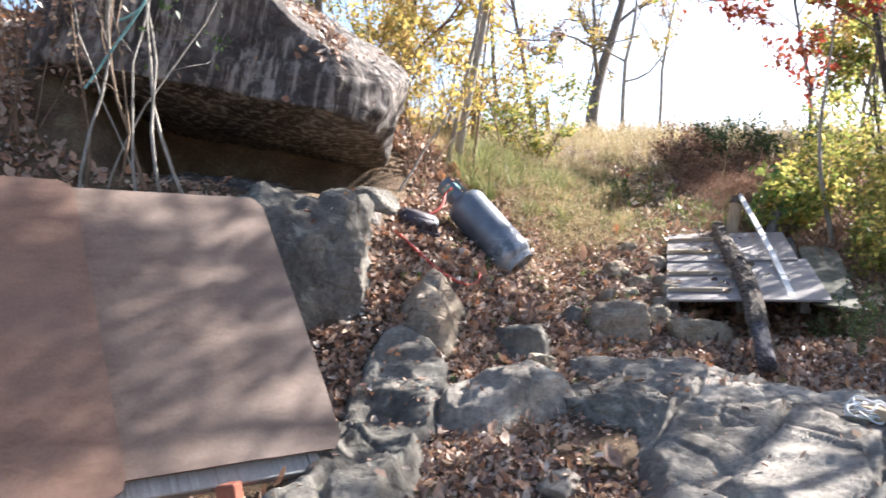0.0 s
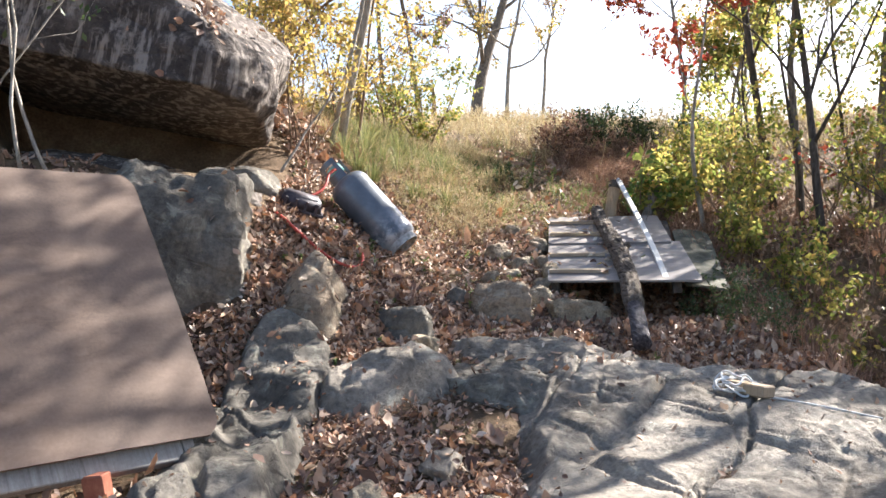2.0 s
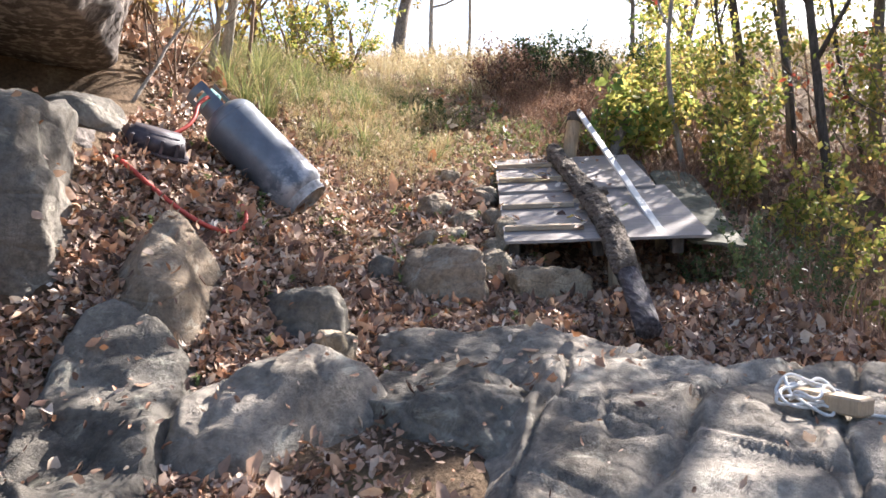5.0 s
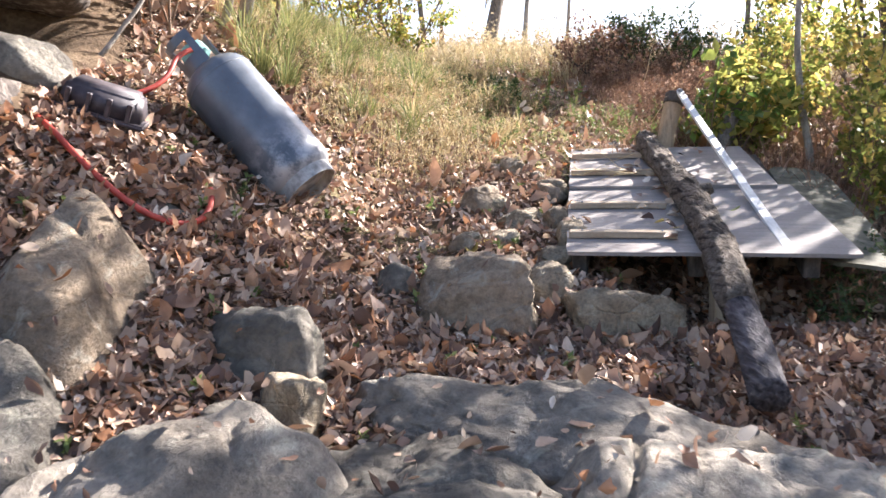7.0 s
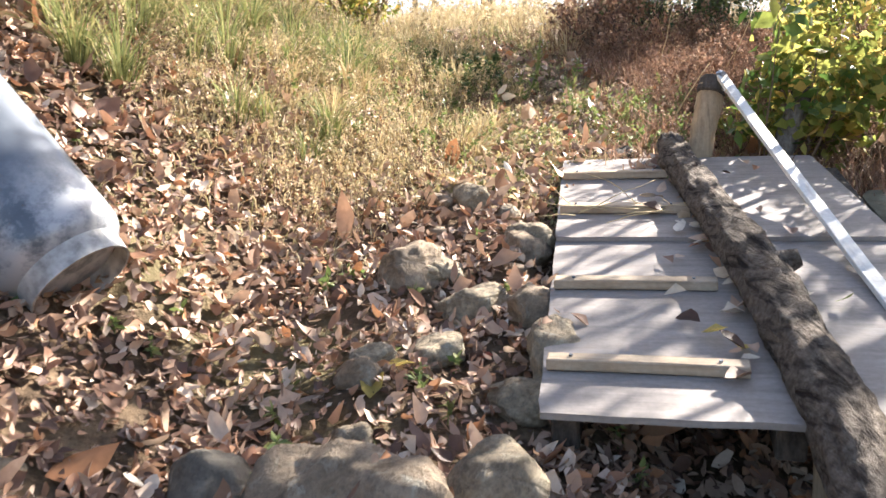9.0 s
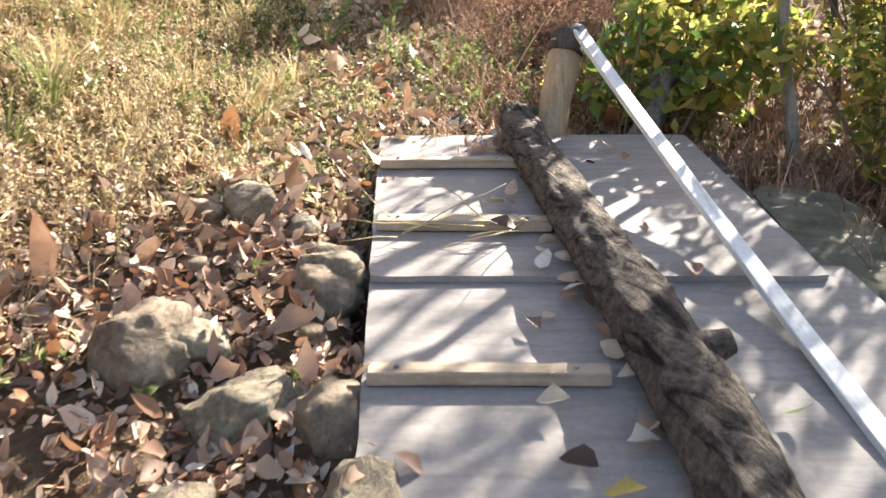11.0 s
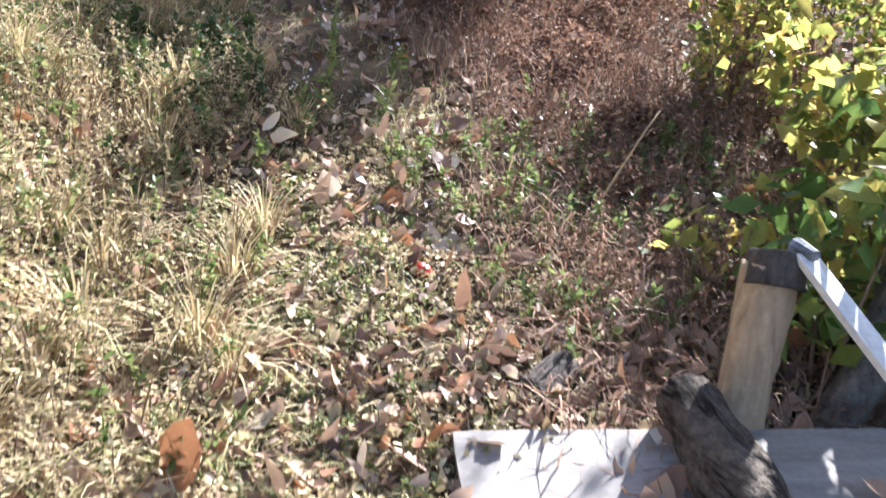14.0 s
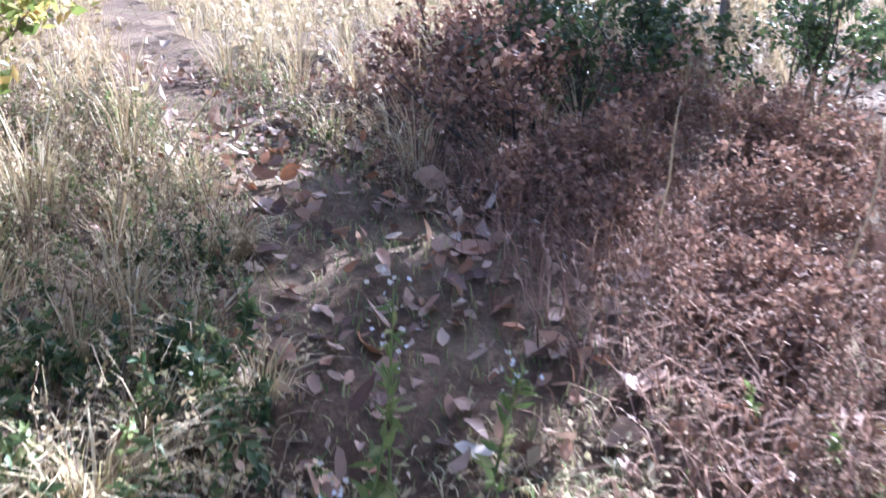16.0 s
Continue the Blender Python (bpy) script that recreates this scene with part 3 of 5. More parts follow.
def leaves_mesh(name, P, axis, nrm, L, W, mat, curl=0.3, rng=RNG):
    """Many leaves of nine corners: cupped across the midrib, curled along it, with an uneven toothed outline."""
    n = len(P)
    a = unit(axis)
    s = unit(np.cross(nrm, a))
    u = np.cross(a, s)
    L, W = L[:, None], W[:, None]
    c = (curl * rng.uniform(-0.5, 1.5, n))[:, None] * L
    f = (rng.uniform(-0.15, 0.55, n))[:, None] * W
    tw = (rng.normal(0, 0.18, n))[:, None] * W
    kk = rng.uniform(0.6, 1.25, (6, n, 1))

    def edge(x, y, k_, side):
        return P + a * L * x * (0.9 + 0.1 * k_) + s * W * y * k_ * side + u * (f * (2 * y) ** 1.5 * k_ + c * x * x + side * tw * x)
    mid1, mid2 = P + a * L * 0.36 + u * c * 0.13, P + a * L * 0.70 + u * c * 0.49
    pts = [P, edge(0.20, 0.36, kk[0], 1), edge(0.48, 0.50, kk[1], 1), edge(0.78, 0.28, kk[2], 1), P + a * L + u * c,
           edge(0.78, 0.28, kk[3], -1), edge(0.48, 0.50, kk[4], -1), edge(0.20, 0.36, kk[5], -1), mid1, mid2]
    V = np.stack(pts, 1).reshape(-1, 3)
    b_ = np.arange(n)[:, None] * 10
    F = np.concatenate([b_ + q for q in ([0, 8, 2, 1], [8, 9, 3, 2], [0, 7, 6, 8], [8, 6, 5, 9])], 1).reshape(-1, 4)
    T_ = np.concatenate([b_ + q for q in ([9, 4, 3], [9, 5, 4])], 1).reshape(-1, 3)
    F3 = np.concatenate([F[:, [0, 1, 2]], F[:, [0, 2, 3]], T_])
    return fast_mesh(name, V, F3, mat)


def small_leaves(name, P, axis, nrm, L, W, mat, rng=RNG):
    """Many small leaves of four corners."""
    a = unit(axis)
    s = unit(np.cross(nrm, a))
    u = np.cross(a, s)
    L, W = L[:, None], W[:, None]
    V = np.stack([P, P + a * L * 0.45 + s * W * 0.5 + u * W * 0.15, P + a * L, P + a * L * 0.45 - s * W * 0.5 + u * W * 0.15], 1).reshape(-1, 3)
    b = np.arange(len(P))[:, None] * 4
    F = np.concatenate([b + [0, 1, 2], b + [0, 2, 3]], 1).reshape(-1, 3)
    return fast_mesh(name, V, F, mat)


def blades_mesh(name, P, lean, H, W, droop, mat, rng=RNG):
    """Grass blades: ribbons of two bends and a tip."""
    n = len(P)
    side = unit(np.cross(lean, np.array([0, 0, 1.0])) + 1e-6)
    up = np.array([0, 0, 1.0])
    H, W, dr = H[:, None], W[:, None], droop[:, None]
    p1 = P + up * H * 0.45 + lean * H * dr * 0.25
    p2 = P + up * H * (0.82 - 0.2 * dr) + lean * H * dr * 0.75
    p3 = P + up * H * (1.0 - 0.45 * dr) + lean * H * dr * 1.35
    V = np.stack([P - side * W, P + side * W, p1 - side * W * 0.9, p1 + side * W * 0.9, p2 - side * W * 0.6, p2 + side * W * 0.6, p3], 1).reshape(-1, 3)
    b = np.arange(n)[:, None] * 7
    F = np.concatenate([b + t for t in ([0, 1, 3], [0, 3, 2], [2, 3, 5], [2, 5, 4], [4, 5, 6])], 1).reshape(-1, 3)
    return fast_mesh(name, V, F, mat)


def tubes_mesh(name, lines, mat, sides=6, rough=0.0):
    """Tapered tubes along polylines: a list of (points, radii)."""
    VV, FF, o = [], [], 0
    ang = np.linspace(0, 2 * np.pi, sides, endpoint=False)
    rg = np.random.default_rng(len(lines))
    for pts, rad in lines:
        pts, rad = np.asarray(pts, float), np.asarray(rad, float)
        t = unit(np.gradient(pts, axis=0))
        ref = np.array([0.31, 0.95, 0.05]) if abs(t[0, 2]) > 0.6 else np.array([0.05, 0.1, 0.99])
        a = unit(np.cross(t, ref))
        b = np.cross(t, a)
        r = rad[:, None] * (1 + rough * rg.uniform(-1, 1, (len(pts), sides)))
        ring = pts[:, None] + r[..., None] * (np.cos(ang)[None, :, None] * a[:, None] + np.sin(ang)[None, :, None] * b[:, None])
        m = len(pts)
        VV.append(np.concatenate([ring.reshape(-1, 3), pts[:1], pts[-1:]]))
        i = np.arange(m - 1)[:, None] * sides
        j = np.arange(sides)[None]
        jn = (j + 1) % sides
        q0, q1, q2, q3 = i + j, i + jn, i + sides + jn, i + sides + j
        tri = np.concatenate([np.stack([q0, q1, q2], -1).reshape(-1, 3), np.stack([q0, q2, q3], -1).reshape(-1, 3)])
        e0, e1 = m * sides, m * sides + 1
        jj, jjn = j[0], jn[0]
        cap = np.concatenate([np.stack([np.full(sides, e0), jjn, jj], -1), np.stack([np.full(sides, e1), (m - 1) * sides + jj, (m - 1) * sides + jjn], -1)])
        FF.append(np.concatenate([tri, cap]) + o)
        o += m * sides + 2
    return fast_mesh(name, np.concatenate(VV), np.concatenate(FF), mat, True)


def limb(rng, p, d, length, r, steps=6, wob=0.25, up=0.1, taper=0.35):
    """A wandering tapered polyline."""
    pts, rad, d = [np.array(p, float)], [r], np.array(d, float)
    for i in range(steps):
        d = d + rng.normal(0, wob, 3) + np.array([0, 0, up])
        d /= np.linalg.norm(d)
        pts.append(pts[-1] + d * length / steps)
        rad.append(r * (1 - (1 - taper) * (i + 1) / steps))
    return np.array(pts), np.array(rad)


def plant(name, x, y, label, category, seed, h=4.0, r=0.06, stems=1, lean=(0, 0), levels=3, leaf=None, nleaf=2000, lsize=0.06, bark=None, splay=0.25, wob=0.16, kids=5,
          first=0.3, group="", upward=0.1, z=None):
    """A tree or shrub: stems, limbs and twigs that branch, and a crown of single leaves."""
    rng = np.random.default_rng(seed)
    z = float(height(x, y)) - 0.08 if z is None else z
    lines, tips, cur = [], [], []
    for s in range(stems):
        d = np.array([lean[0], lean[1], 1.0]) + np.array([*rng.normal(0, splay if stems > 1 else 0.04, 2), 0])
        hh = h * rng.uniform(0.7, 1.0) if stems > 1 else h
        cur.append(limb(rng, (*(rng.normal(0, 0.06 * (stems > 1), 2)), 0), d, hh, r * rng.uniform(0.6, 1), 9, wob * 0.5, 0.02, 0.25))
    trunk_lines, limb_lines = list(cur), []
    for lev in range(1, levels):
        nxt = []
        for pts, rad in cur:
            seg = np.linalg.norm(pts[-1] - pts[0])
            for i in range(kids):
                f = rng.uniform(first if lev == 1 else 0.2, 0.98)
                q = f * (len(pts) - 1)
                i0 = min(int(q), len(pts) - 2)
                p = pts[i0] + (pts[i0 + 1] - pts[i0]) * (q - i0)
                rr0 = rad[i0]
                t = unit(pts[i0 + 1] - pts[i0])
                d = t * 0.75 + unit(rng.normal(0, 1, 3)) * 0.85
                nxt.append(limb(rng, p, d, seg * rng.uniform(0.3, 0.55) * (1.1 - 0.4 * f), rr0 * rng.uniform(0.4, 0.62), 6, wob, upward, 0.3))
        limb_lines += nxt
        cur = nxt
    tag = empty(name, pose(x, y, z), label, category, group)
    for ln in trunk_lines:
        child(new("trunk" if stems == 1 else "stem", tubes_mesh("trunk", [ln], bark, 8 if r > 0.03 else 5, 0.06)), tag)
    main = limb_lines[:kids * stems] if r > 0.03 else []
    for ln in main:
        child(new("limb", tubes_mesh("limb", [ln], bark, 6)), tag)
    if len(limb_lines) > len(main):
        tagged(child(new("brush", tubes_mesh("brush", limb_lines[len(main):], bark, 4)), tag), kind="stuff")
    if leaf is not None and nleaf:
        ends = cur if r < 0.07 else [e for e in cur if rng.random() < 0.38] or cur
        k = rng.integers(0, len(ends), nleaf)
        f = rng.uniform(0.15, 1.0, nleaf)
        A = np.array([e[0] for e in ends])
        q = f * (A.shape[1] - 1)
        i0 = np.minimum(q.astype(int), A.shape[1] - 2)
        P = A[k, i0] + (A[k, i0 + 1] - A[k, i0]) * (q - i0)[:, None] + rng.normal(0, lsize * 0.5, (nleaf, 3))
        ax = unit(rng.normal(0, 1, (nleaf, 3)) + np.array([0, 0, -0.35]))
        nr = rng.normal(0, 1, (nleaf, 3)) + np.array([0, 0, 0.6])
        L = lsize * rng.uniform(0.6, 1.3, nleaf)
        child(new("crown", small_leaves("crown", P, ax, nr, L, L * rng.uniform(0.45, 0.7, nleaf), leaf, rng)), tag)
    return tag


# ---- plywood shelter ----
def frame_of(origin, u, v, keep_v=False):
    u, v = Vector(u).normalized(), Vector(v).normalized()
    w = u.cross(v).normalized()
    if keep_v:
        u = v.cross(w)
    else:
        v = w.cross(u)
    m = Matrix((u, v, w)).transposed().to_4x4()
    m.translation = Vector(origin)
    return m


def sheet(name, m, w, l, t, mat, label, category, corner=0.05, bow=0.01, seed=0, group="", skew=0.0):
    """A thin board, w wide and l long, with worn rounded corners and a slight bow; its top lies at z 0."""
    bm = bmesh.new()
    nx, ny = 22, 22
    grid = [[None] * (ny + 1) for _ in range(nx + 1)]
    for i in range(nx + 1):
        for j in range(ny + 1):
            x, y = w * i / nx, l * j / ny
            cx, cy = min(x, w - x), min(y, l - y)
            e = max(0.0, corner - cx - cy) * 0.5
            x += e if x < w / 2 else -e
            y += e if y < l / 2 else -e
            if i in (0, nx):
                x += 0.006 * noise.noise(Vector((seed, y * 7, 0)))
            if j in (0, ny):
                y += 0.006 * noise.noise(Vector((x * 7, seed, 3)))
            z = bow * (noise.noise(Vector((x * 0.9, y * 0.9, seed))) + 0.6 * math.sin(math.pi * i / nx))
            grid[i][j] = bm.verts.new((x + skew * y, y, z))
    faces = [bm.faces.new((grid[i][j], grid[i + 1][j], grid[i + 1][j + 1], grid[i][j + 1])) for i in range(nx) for j in range(ny)]
    ext = bmesh.ops.extrude_face_region(bm, geom=faces)
    bmesh.ops.translate(bm, verts=[g for g in ext["geom"] if isinstance(g, bmesh.types.BMVert)], vec=(0, 0, -t))
    bmesh.ops.recalc_face_normals(bm, faces=bm.faces)
    me = bpy.data.meshes.new(name)
    bm.to_mesh(me)
    bm.free()
    me.materials.append(mat)
    ob = new(name, me)
    ob.matrix_world = m
    return tagged(ob, label, category, group)


ply_br, ply_tr = Vector((-0.52, 4.62, 0.40)), Vector((-1.14, 5.42, 1.77))
left = Vector((-1, -0.75, 0.05))
m = frame_of(ply_br, -left, ply_tr - ply_br, True)
EDGE = (ply_tr - ply_br).length
sheet("plywood_sheet", m @ pose(-1.45, 0, 0), 1.45, EDGE, 0.015, M_PLYBROWN, "large sun-dappled brown plywood sheet leaning over the shelter", "plywood", 0.06, 0.018, 2)
sheet("plywood_sheet", m @ pose(-2.78, -0.04, 0.022, 0, 0, -1.5), 1.62, EDGE + 0.12, 0.015, M_PLYRED, "red-brown plywood sheet lapping over its neighbour", "plywood", 0.05, 0.012, 4)
hut = empty("shelter", m @ pose(-1.4, -0.05, -0.05), "weathered timber frame carrying the leaning plywood sheets", "frame")
part("beam", box_bm(-1.35, 1.20, -0.03, 0.09, -0.07, -0.005, 0.006, 4, 0.01, 2), M_WOODGREY, hut, "grey weathered beam with nails")
part("rafter", box_bm(1.2, 1.26, 0.0, EDGE, -0.06, 0.0, 0.004, 2), M_WOODGREY, hut)
part("rafter", box_bm(0.0, 0.06, 0.0, EDGE, -0.06, 0.0, 0.004, 2), M_WOODGREY, hut)
part("top_rail", box_bm(-1.3, 1.25, EDGE, EDGE + 0.08, -0.07, 0.01, 0.006, 3, 0.01, 5), M_WOODGREY, hut)
bx = m @ Vector((-2.2, 0.02, -0.12))
g = float(height(bx.x, bx.y)) - 0.05
ob = part("post", box_bm(bx.x - 0.05, bx.x + 0.05, bx.y - 0.05, bx.y + 0.05, g, bx.z, 0.006, 2, 0.004, 1), M_WOODGREY, hut, "short grey timber post")
ob.matrix_parent_inverse = hut.matrix_world.inverted()
bm = box_bm(-0.058, 0.058, -0.036, 0.036, 0.0, 0.225, 0.006, 3, 0.003, 4)
brick_me = bpy.data.meshes.new("brick")
bm.to_mesh(brick_me)
bm.free()
brick_me.materials.append(M_BRICK)
bk = tagged(new("brick", brick_me), "worn red clay brick propped upright under the grey beam", "brick")
bk.matrix_world = pose(-1.0, 4.19, 0.10, 4, -9, -24)

# ---- platform ----
PF = frame_of((1.84, 7.15, 1.035), (1.12, -0.39, 0.02), (0.63, 2.42, 0.562))
SK = -0.074
sheet("platform_board", PF, 1.25, 1.38, 0.018, M_PLYGREY, "weathered grey plywood panel sloping up beside the path", "plywood", 0.01, 0.006, 8, "platform boards", SK)
sheet("platform_board", PF @ pose(1.28 * SK, 1.28, 0.020, 0, 0, 0), 1.17, 1.255, 0.018, M_PLYGREY, "weathered grey plywood panel lapping over the lower panel", "plywood", 0.01, 0.008, 9, "platform boards", SK)
sheet("platform_board", PF @ pose(1.12, 0.05, -0.05, 0, 8, 0), 0.36, 2.1, 0.018, M_MOSSY, "mossy old board sagging along the platform's edge", "board", 0.05, 0.02, 10)
for v, u1, z, w, s in ((0.22, 0.50, 0.004, 0.045, 1), (0.79, 0.50, 0.004, 0.045, 2), (1.57, 0.50, 0.025, 0.055, 3), (2.12, 0.47, 0.025, 0.04, 4)):
    ob = tagged(new("cleat"), "raw timber cleat nailed across the plywood as a foothold", "batten", "cleats on the platform")
    ob.matrix_world = PF @ pose(0.012 + SK * v, v, z, 0, 0, -1.5 * (s % 2))
    part("batten", box_bm(0, u1, 0, w, 0, 0.032, 0.003, 2, 0.004, s), M_CLEAT, ob)
    for a in (0.06, u1 - 0.07):
        bm = bmesh.new()
        bmesh.ops.create_cone(bm, cap_ends=True, segments=8, radius1=0.005, radius2=0.005, depth=0.006, matrix=Matrix.Translation((a, w / 2, 0.034)))
        part("nail", bm, M_STEEL, ob)
# Bearers use dark bark colour so the space below looks shaded.
bearers = empty("platform_bearers", PF, "timber bearers under the plywood platform, coloured dark for the shade there", "frame")
for u in (0.10, 0.62, 1.10):
    part("bearer", box_bm(u - 0.08, u - 0.01, 0.06, 2.45, -0.13, -0.022, 0.006, 3, 0.006, int(u * 9)), M_DARKBARK, bearers)
for u, v in ((0.66, 0.10), (0.05, 1.2), (1.05, 1.2), (0.0, 2.3), (1.0, 2.3)):
    p = PF @ Vector((u + 0.03, v + 0.03, -0.13))
    g = float(height(p.x, p.y)) - 0.08
    if p.z - g > 0.03:
        bm = box_bm(p.x - 0.045, p.x + 0.045, p.y - 0.04, p.y + 0.04, g, p.z, 0.006)
        ob = part("leg", bm, M_POST, None, "pale stub of timber")
        ob.parent = bearers
        ob.matrix_parent_inverse = PF.inverted()

# ---- log, white stick, posts ----
def log_mesh(name, pts, rad, mat, sides=28, rings=150, seed=0, amount=0.2):
    pts = [Vector(p) for p in pts]
    lens = [0.0]
    for a, b in zip(pts, pts[1:]):
        lens.append(lens[-1] + (b - a).length)
    s = np.linspace(0, lens[-1], rings)
    C = np.stack([np.interp(s, lens, [p[i] for p in pts]) for i in range(3)], 1)
    R = np.interp(s, lens, rad)
    t = unit(np.gradient(C, axis=0))
    a = unit(np.cross(t, np.array([0.1, 0.2, 1.0])))
    b = np.cross(t, a)
    Vv = []
    for i in range(rings):
        for j in range(sides):
            th = 2 * math.pi * j / sides
            q = Vector((math.cos(th) * 2.2, math.sin(th) * 2.2, s[i] * 5 + seed))
            g = Vector((q.x * 2.4, q.y * 2.4, q.z * 0.7))
            n = 0.8 * noise.noise(q) + 0.9 * abs(noise.noise(g)) - 0.5 * max(0.0, 0.25 - abs(noise.noise(g * 1.9))) + 0.3 * noise.noise(q * 6)
            r = R[i] * (1 + amount * n)
            Vv.append(C[i] + r * (math.cos(th) * a[i] + math.sin(th) * b[i]))
    Vv += [C[0], C[-1]]
    Ff = []
    for i in range(rings - 1):
        for j in range(sides):
            j2 = (j + 1) % sides
            A, B, Cc, D = i * sides + j, i * sides + j2, (i + 1) * sides + j2, (i + 1) * sides + j
            Ff += [(A, B, Cc), (A, Cc, D)]
    e = rings * sides
    for j in range(sides):
        j2 = (j + 1) % sides
        Ff += [(e, j2, j), (e + 1, (rings - 1) * sides + j, (rings - 1) * sides + j2)]
    return fast_mesh(name, Vv, Ff, mat, True)


log = empty("log", pose(0, 0, 0), "long barked log lying lengthwise over the plywood platform", "log")
child(new("bark", log_mesh("bark", [(2.965, 9.40, 1.69), (2.88, 9.05, 1.605), (2.74, 8.3, 1.435), (2.60, 7.55, 1.25), (2.47, 6.95, 1.07), (2.34, 6.45, 0.865)], [0.060, 0.070, 0.070, 0.075, 0.073, 0.072], M_LOG, 36, 240, seed=1, amount=0.24)), log)
child(tagged(new("stripped_end", log_mesh("stripped_end", [(2.37, 6.56, 0.912), (2.29, 6.22, 0.77), (2.22, 5.95, 0.655)], [0.062, 0.064, 0.066], M_STRIPPED, 10, 40, 9, 0.10)), "dark grooved barkless end"), log)
child(tagged(new("knot", log_mesh("knot", [(2.64, 7.66, 1.30), (2.725, 7.63, 1.335)], [0.05, 0.026], M_LOG, 12, 8, 3)), "stub of a cut branch"), log)
stub = empty("log_stub", pose(0, 0, 0), "short dark chunk of wood at the log's upper end", "log")
child(new("bark", log_mesh("bark", [(2.72, 9.66, 1.60), (2.86, 9.72, 1.64)], [0.05, 0.045], M_DARKBARK, 14, 12, 6)), stub)


def plank_between(name, a, b, w, t, mat, label, category, seed=0, sag=(0, 0, 0)):
    a, b = Vector(a), Vector(b)
    d = b - a
    side = d.cross(Vector((0, 0, 1)))
    m = frame_of(a, side, d)
    ob = tagged(new(name), label, category)
    ob.matrix_world = m
    bm = box_bm(-w / 2, w / 2, 0, d.length, -t / 2, t / 2, 0.002, 14, 0.004, seed)
    loc_sag = m.to_3x3().inverted() @ Vector(sag)
    for v in bm.verts:
        s_ = v.co.y / d.length
        v.co += loc_sag * 4 * s_ * (1 - s_)
    part("lath", bm, mat, ob)
    return ob


stick = plank_between("white_stick", (2.78, 6.92, 1.065), (3.20, 9.34, 2.015), 0.05, 0.02, M_WHITE, "long white-painted wooden lath leaning from the platform to a post", "stick", 3, (0.07, 0, -0.10))
cap = bmesh.new()
bmesh.ops.create_cone(cap, cap_ends=True, segments=10, radius1=0.022, radius2=0.012, depth=0.07, matrix=Matrix.Translation((0, 2.64, 0.01)) @ Matrix.Rotation(radians(70), 4, "X"))
part("wire_binding", cap, M_STEEL, stick, "grey wire binding at the tip")


def post_thing(x, y, z0, z1, r, lean, label, seed, wood):
    ob = empty("post", pose(0, 0, 0), label, "post", "posts behind the platform")
    child(new("shaft", log_mesh("shaft", [(x, y, z0), (x + lean * 0.6, y, (z0 + z1) / 2), (x + lean, y + 0.02, z1)], [r, r * 0.98, r * 0.9], wood, 14, 26, seed, 0.25)), ob)
    child(tagged(new("charred_top", log_mesh("charred_top", [(x + lean * 0.92, y, z1 - 0.045), (x + lean * 1.08, y + 0.02, z1 + 0.03)], [r * 0.98, r * 0.85], M_DARKBARK, 14, 10, seed + 2, 0.35)), "dark top"), ob)


post_thing(3.05, 9.38, 1.40, 1.98, 0.064, 0.12, "pale split post with a dark top behind the platform", 4, M_POST)
post_thing(3.42, 9.42, 1.40, 1.93, 0.055, 0.24, "dark slanting post among the leaves behind the platform", 8, M_BARK)

# ---- gas cylinder ----
def lathe(profile, seg=36, closed=False):
    bm = bmesh.new()
    rings = [[bm.verts.new((r * math.cos(2 * math.pi * j / seg), r * math.sin(2 * math.pi * j / seg), z)) for j in range(seg)] for r, z in profile]
    for a, b in zip(rings, rings[1:]):
        for j in range(seg):
            bm.faces.new((a[j], a[(j + 1) % seg], b[(j + 1) % seg], b[j]))
    if closed:
        for j in range(seg):
            bm.faces.new((rings[-1][j], rings[-1][(j + 1) % seg], rings[0][(j + 1) % seg], rings[0][j]))
    else:
        bm.faces.new(list(reversed(rings[0])))
        bm.faces.new(rings[-1])
    bmesh.ops.recalc_face_normals(bm, faces=bm.faces)
    return bm


foot, headp = Vector((0.655, 7.62, 1.33)), Vector((0.12, 7.86, 1.94))
axis = (headp - foot).normalized()
CM = axis.to_track_quat("Z", "Y").to_matrix().to_4x4()
CM.translation = foot
cyl = empty("gas_cylinder", CM, "grey painted steel gas cylinder lying tilted on the leafy slope", "gas cylinder")
R, LB = 0.185, 0.80
prof = [(0.02, 0.0)] + [(R * math.sin(a) ** 0.55, 0.09 * (1 - math.cos(a))) for a in np.linspace(0.3, math.pi / 2, 9)]
prof += [(R, LB * f) for f in (0.3, 0.5, 0.7)]
prof += [(R * math.cos(a) ** 0.62, LB - 0.11 + 0.10 * math.sin(a)) for a in np.linspace(0, 1.45, 10)]
part("tank", lathe(prof, 48), M_STEEL, cyl, "", True)
part("weld_seam", lathe([(R - 0.004, LB - 0.125), (R + 0.0025, LB - 0.121), (R + 0.0025, LB - 0.113), (R - 0.004, LB - 0.108)], 48), M_STEEL, cyl, "", True)
bm = lathe([(R * 0.76, -0.035), (R * 0.80, -0.035), (R * 0.82, 0.03), (R * 0.76, 0.03)], 36, True)
part("foot_ring", bm, M_FOOT, cyl, "pale worn foot ring")


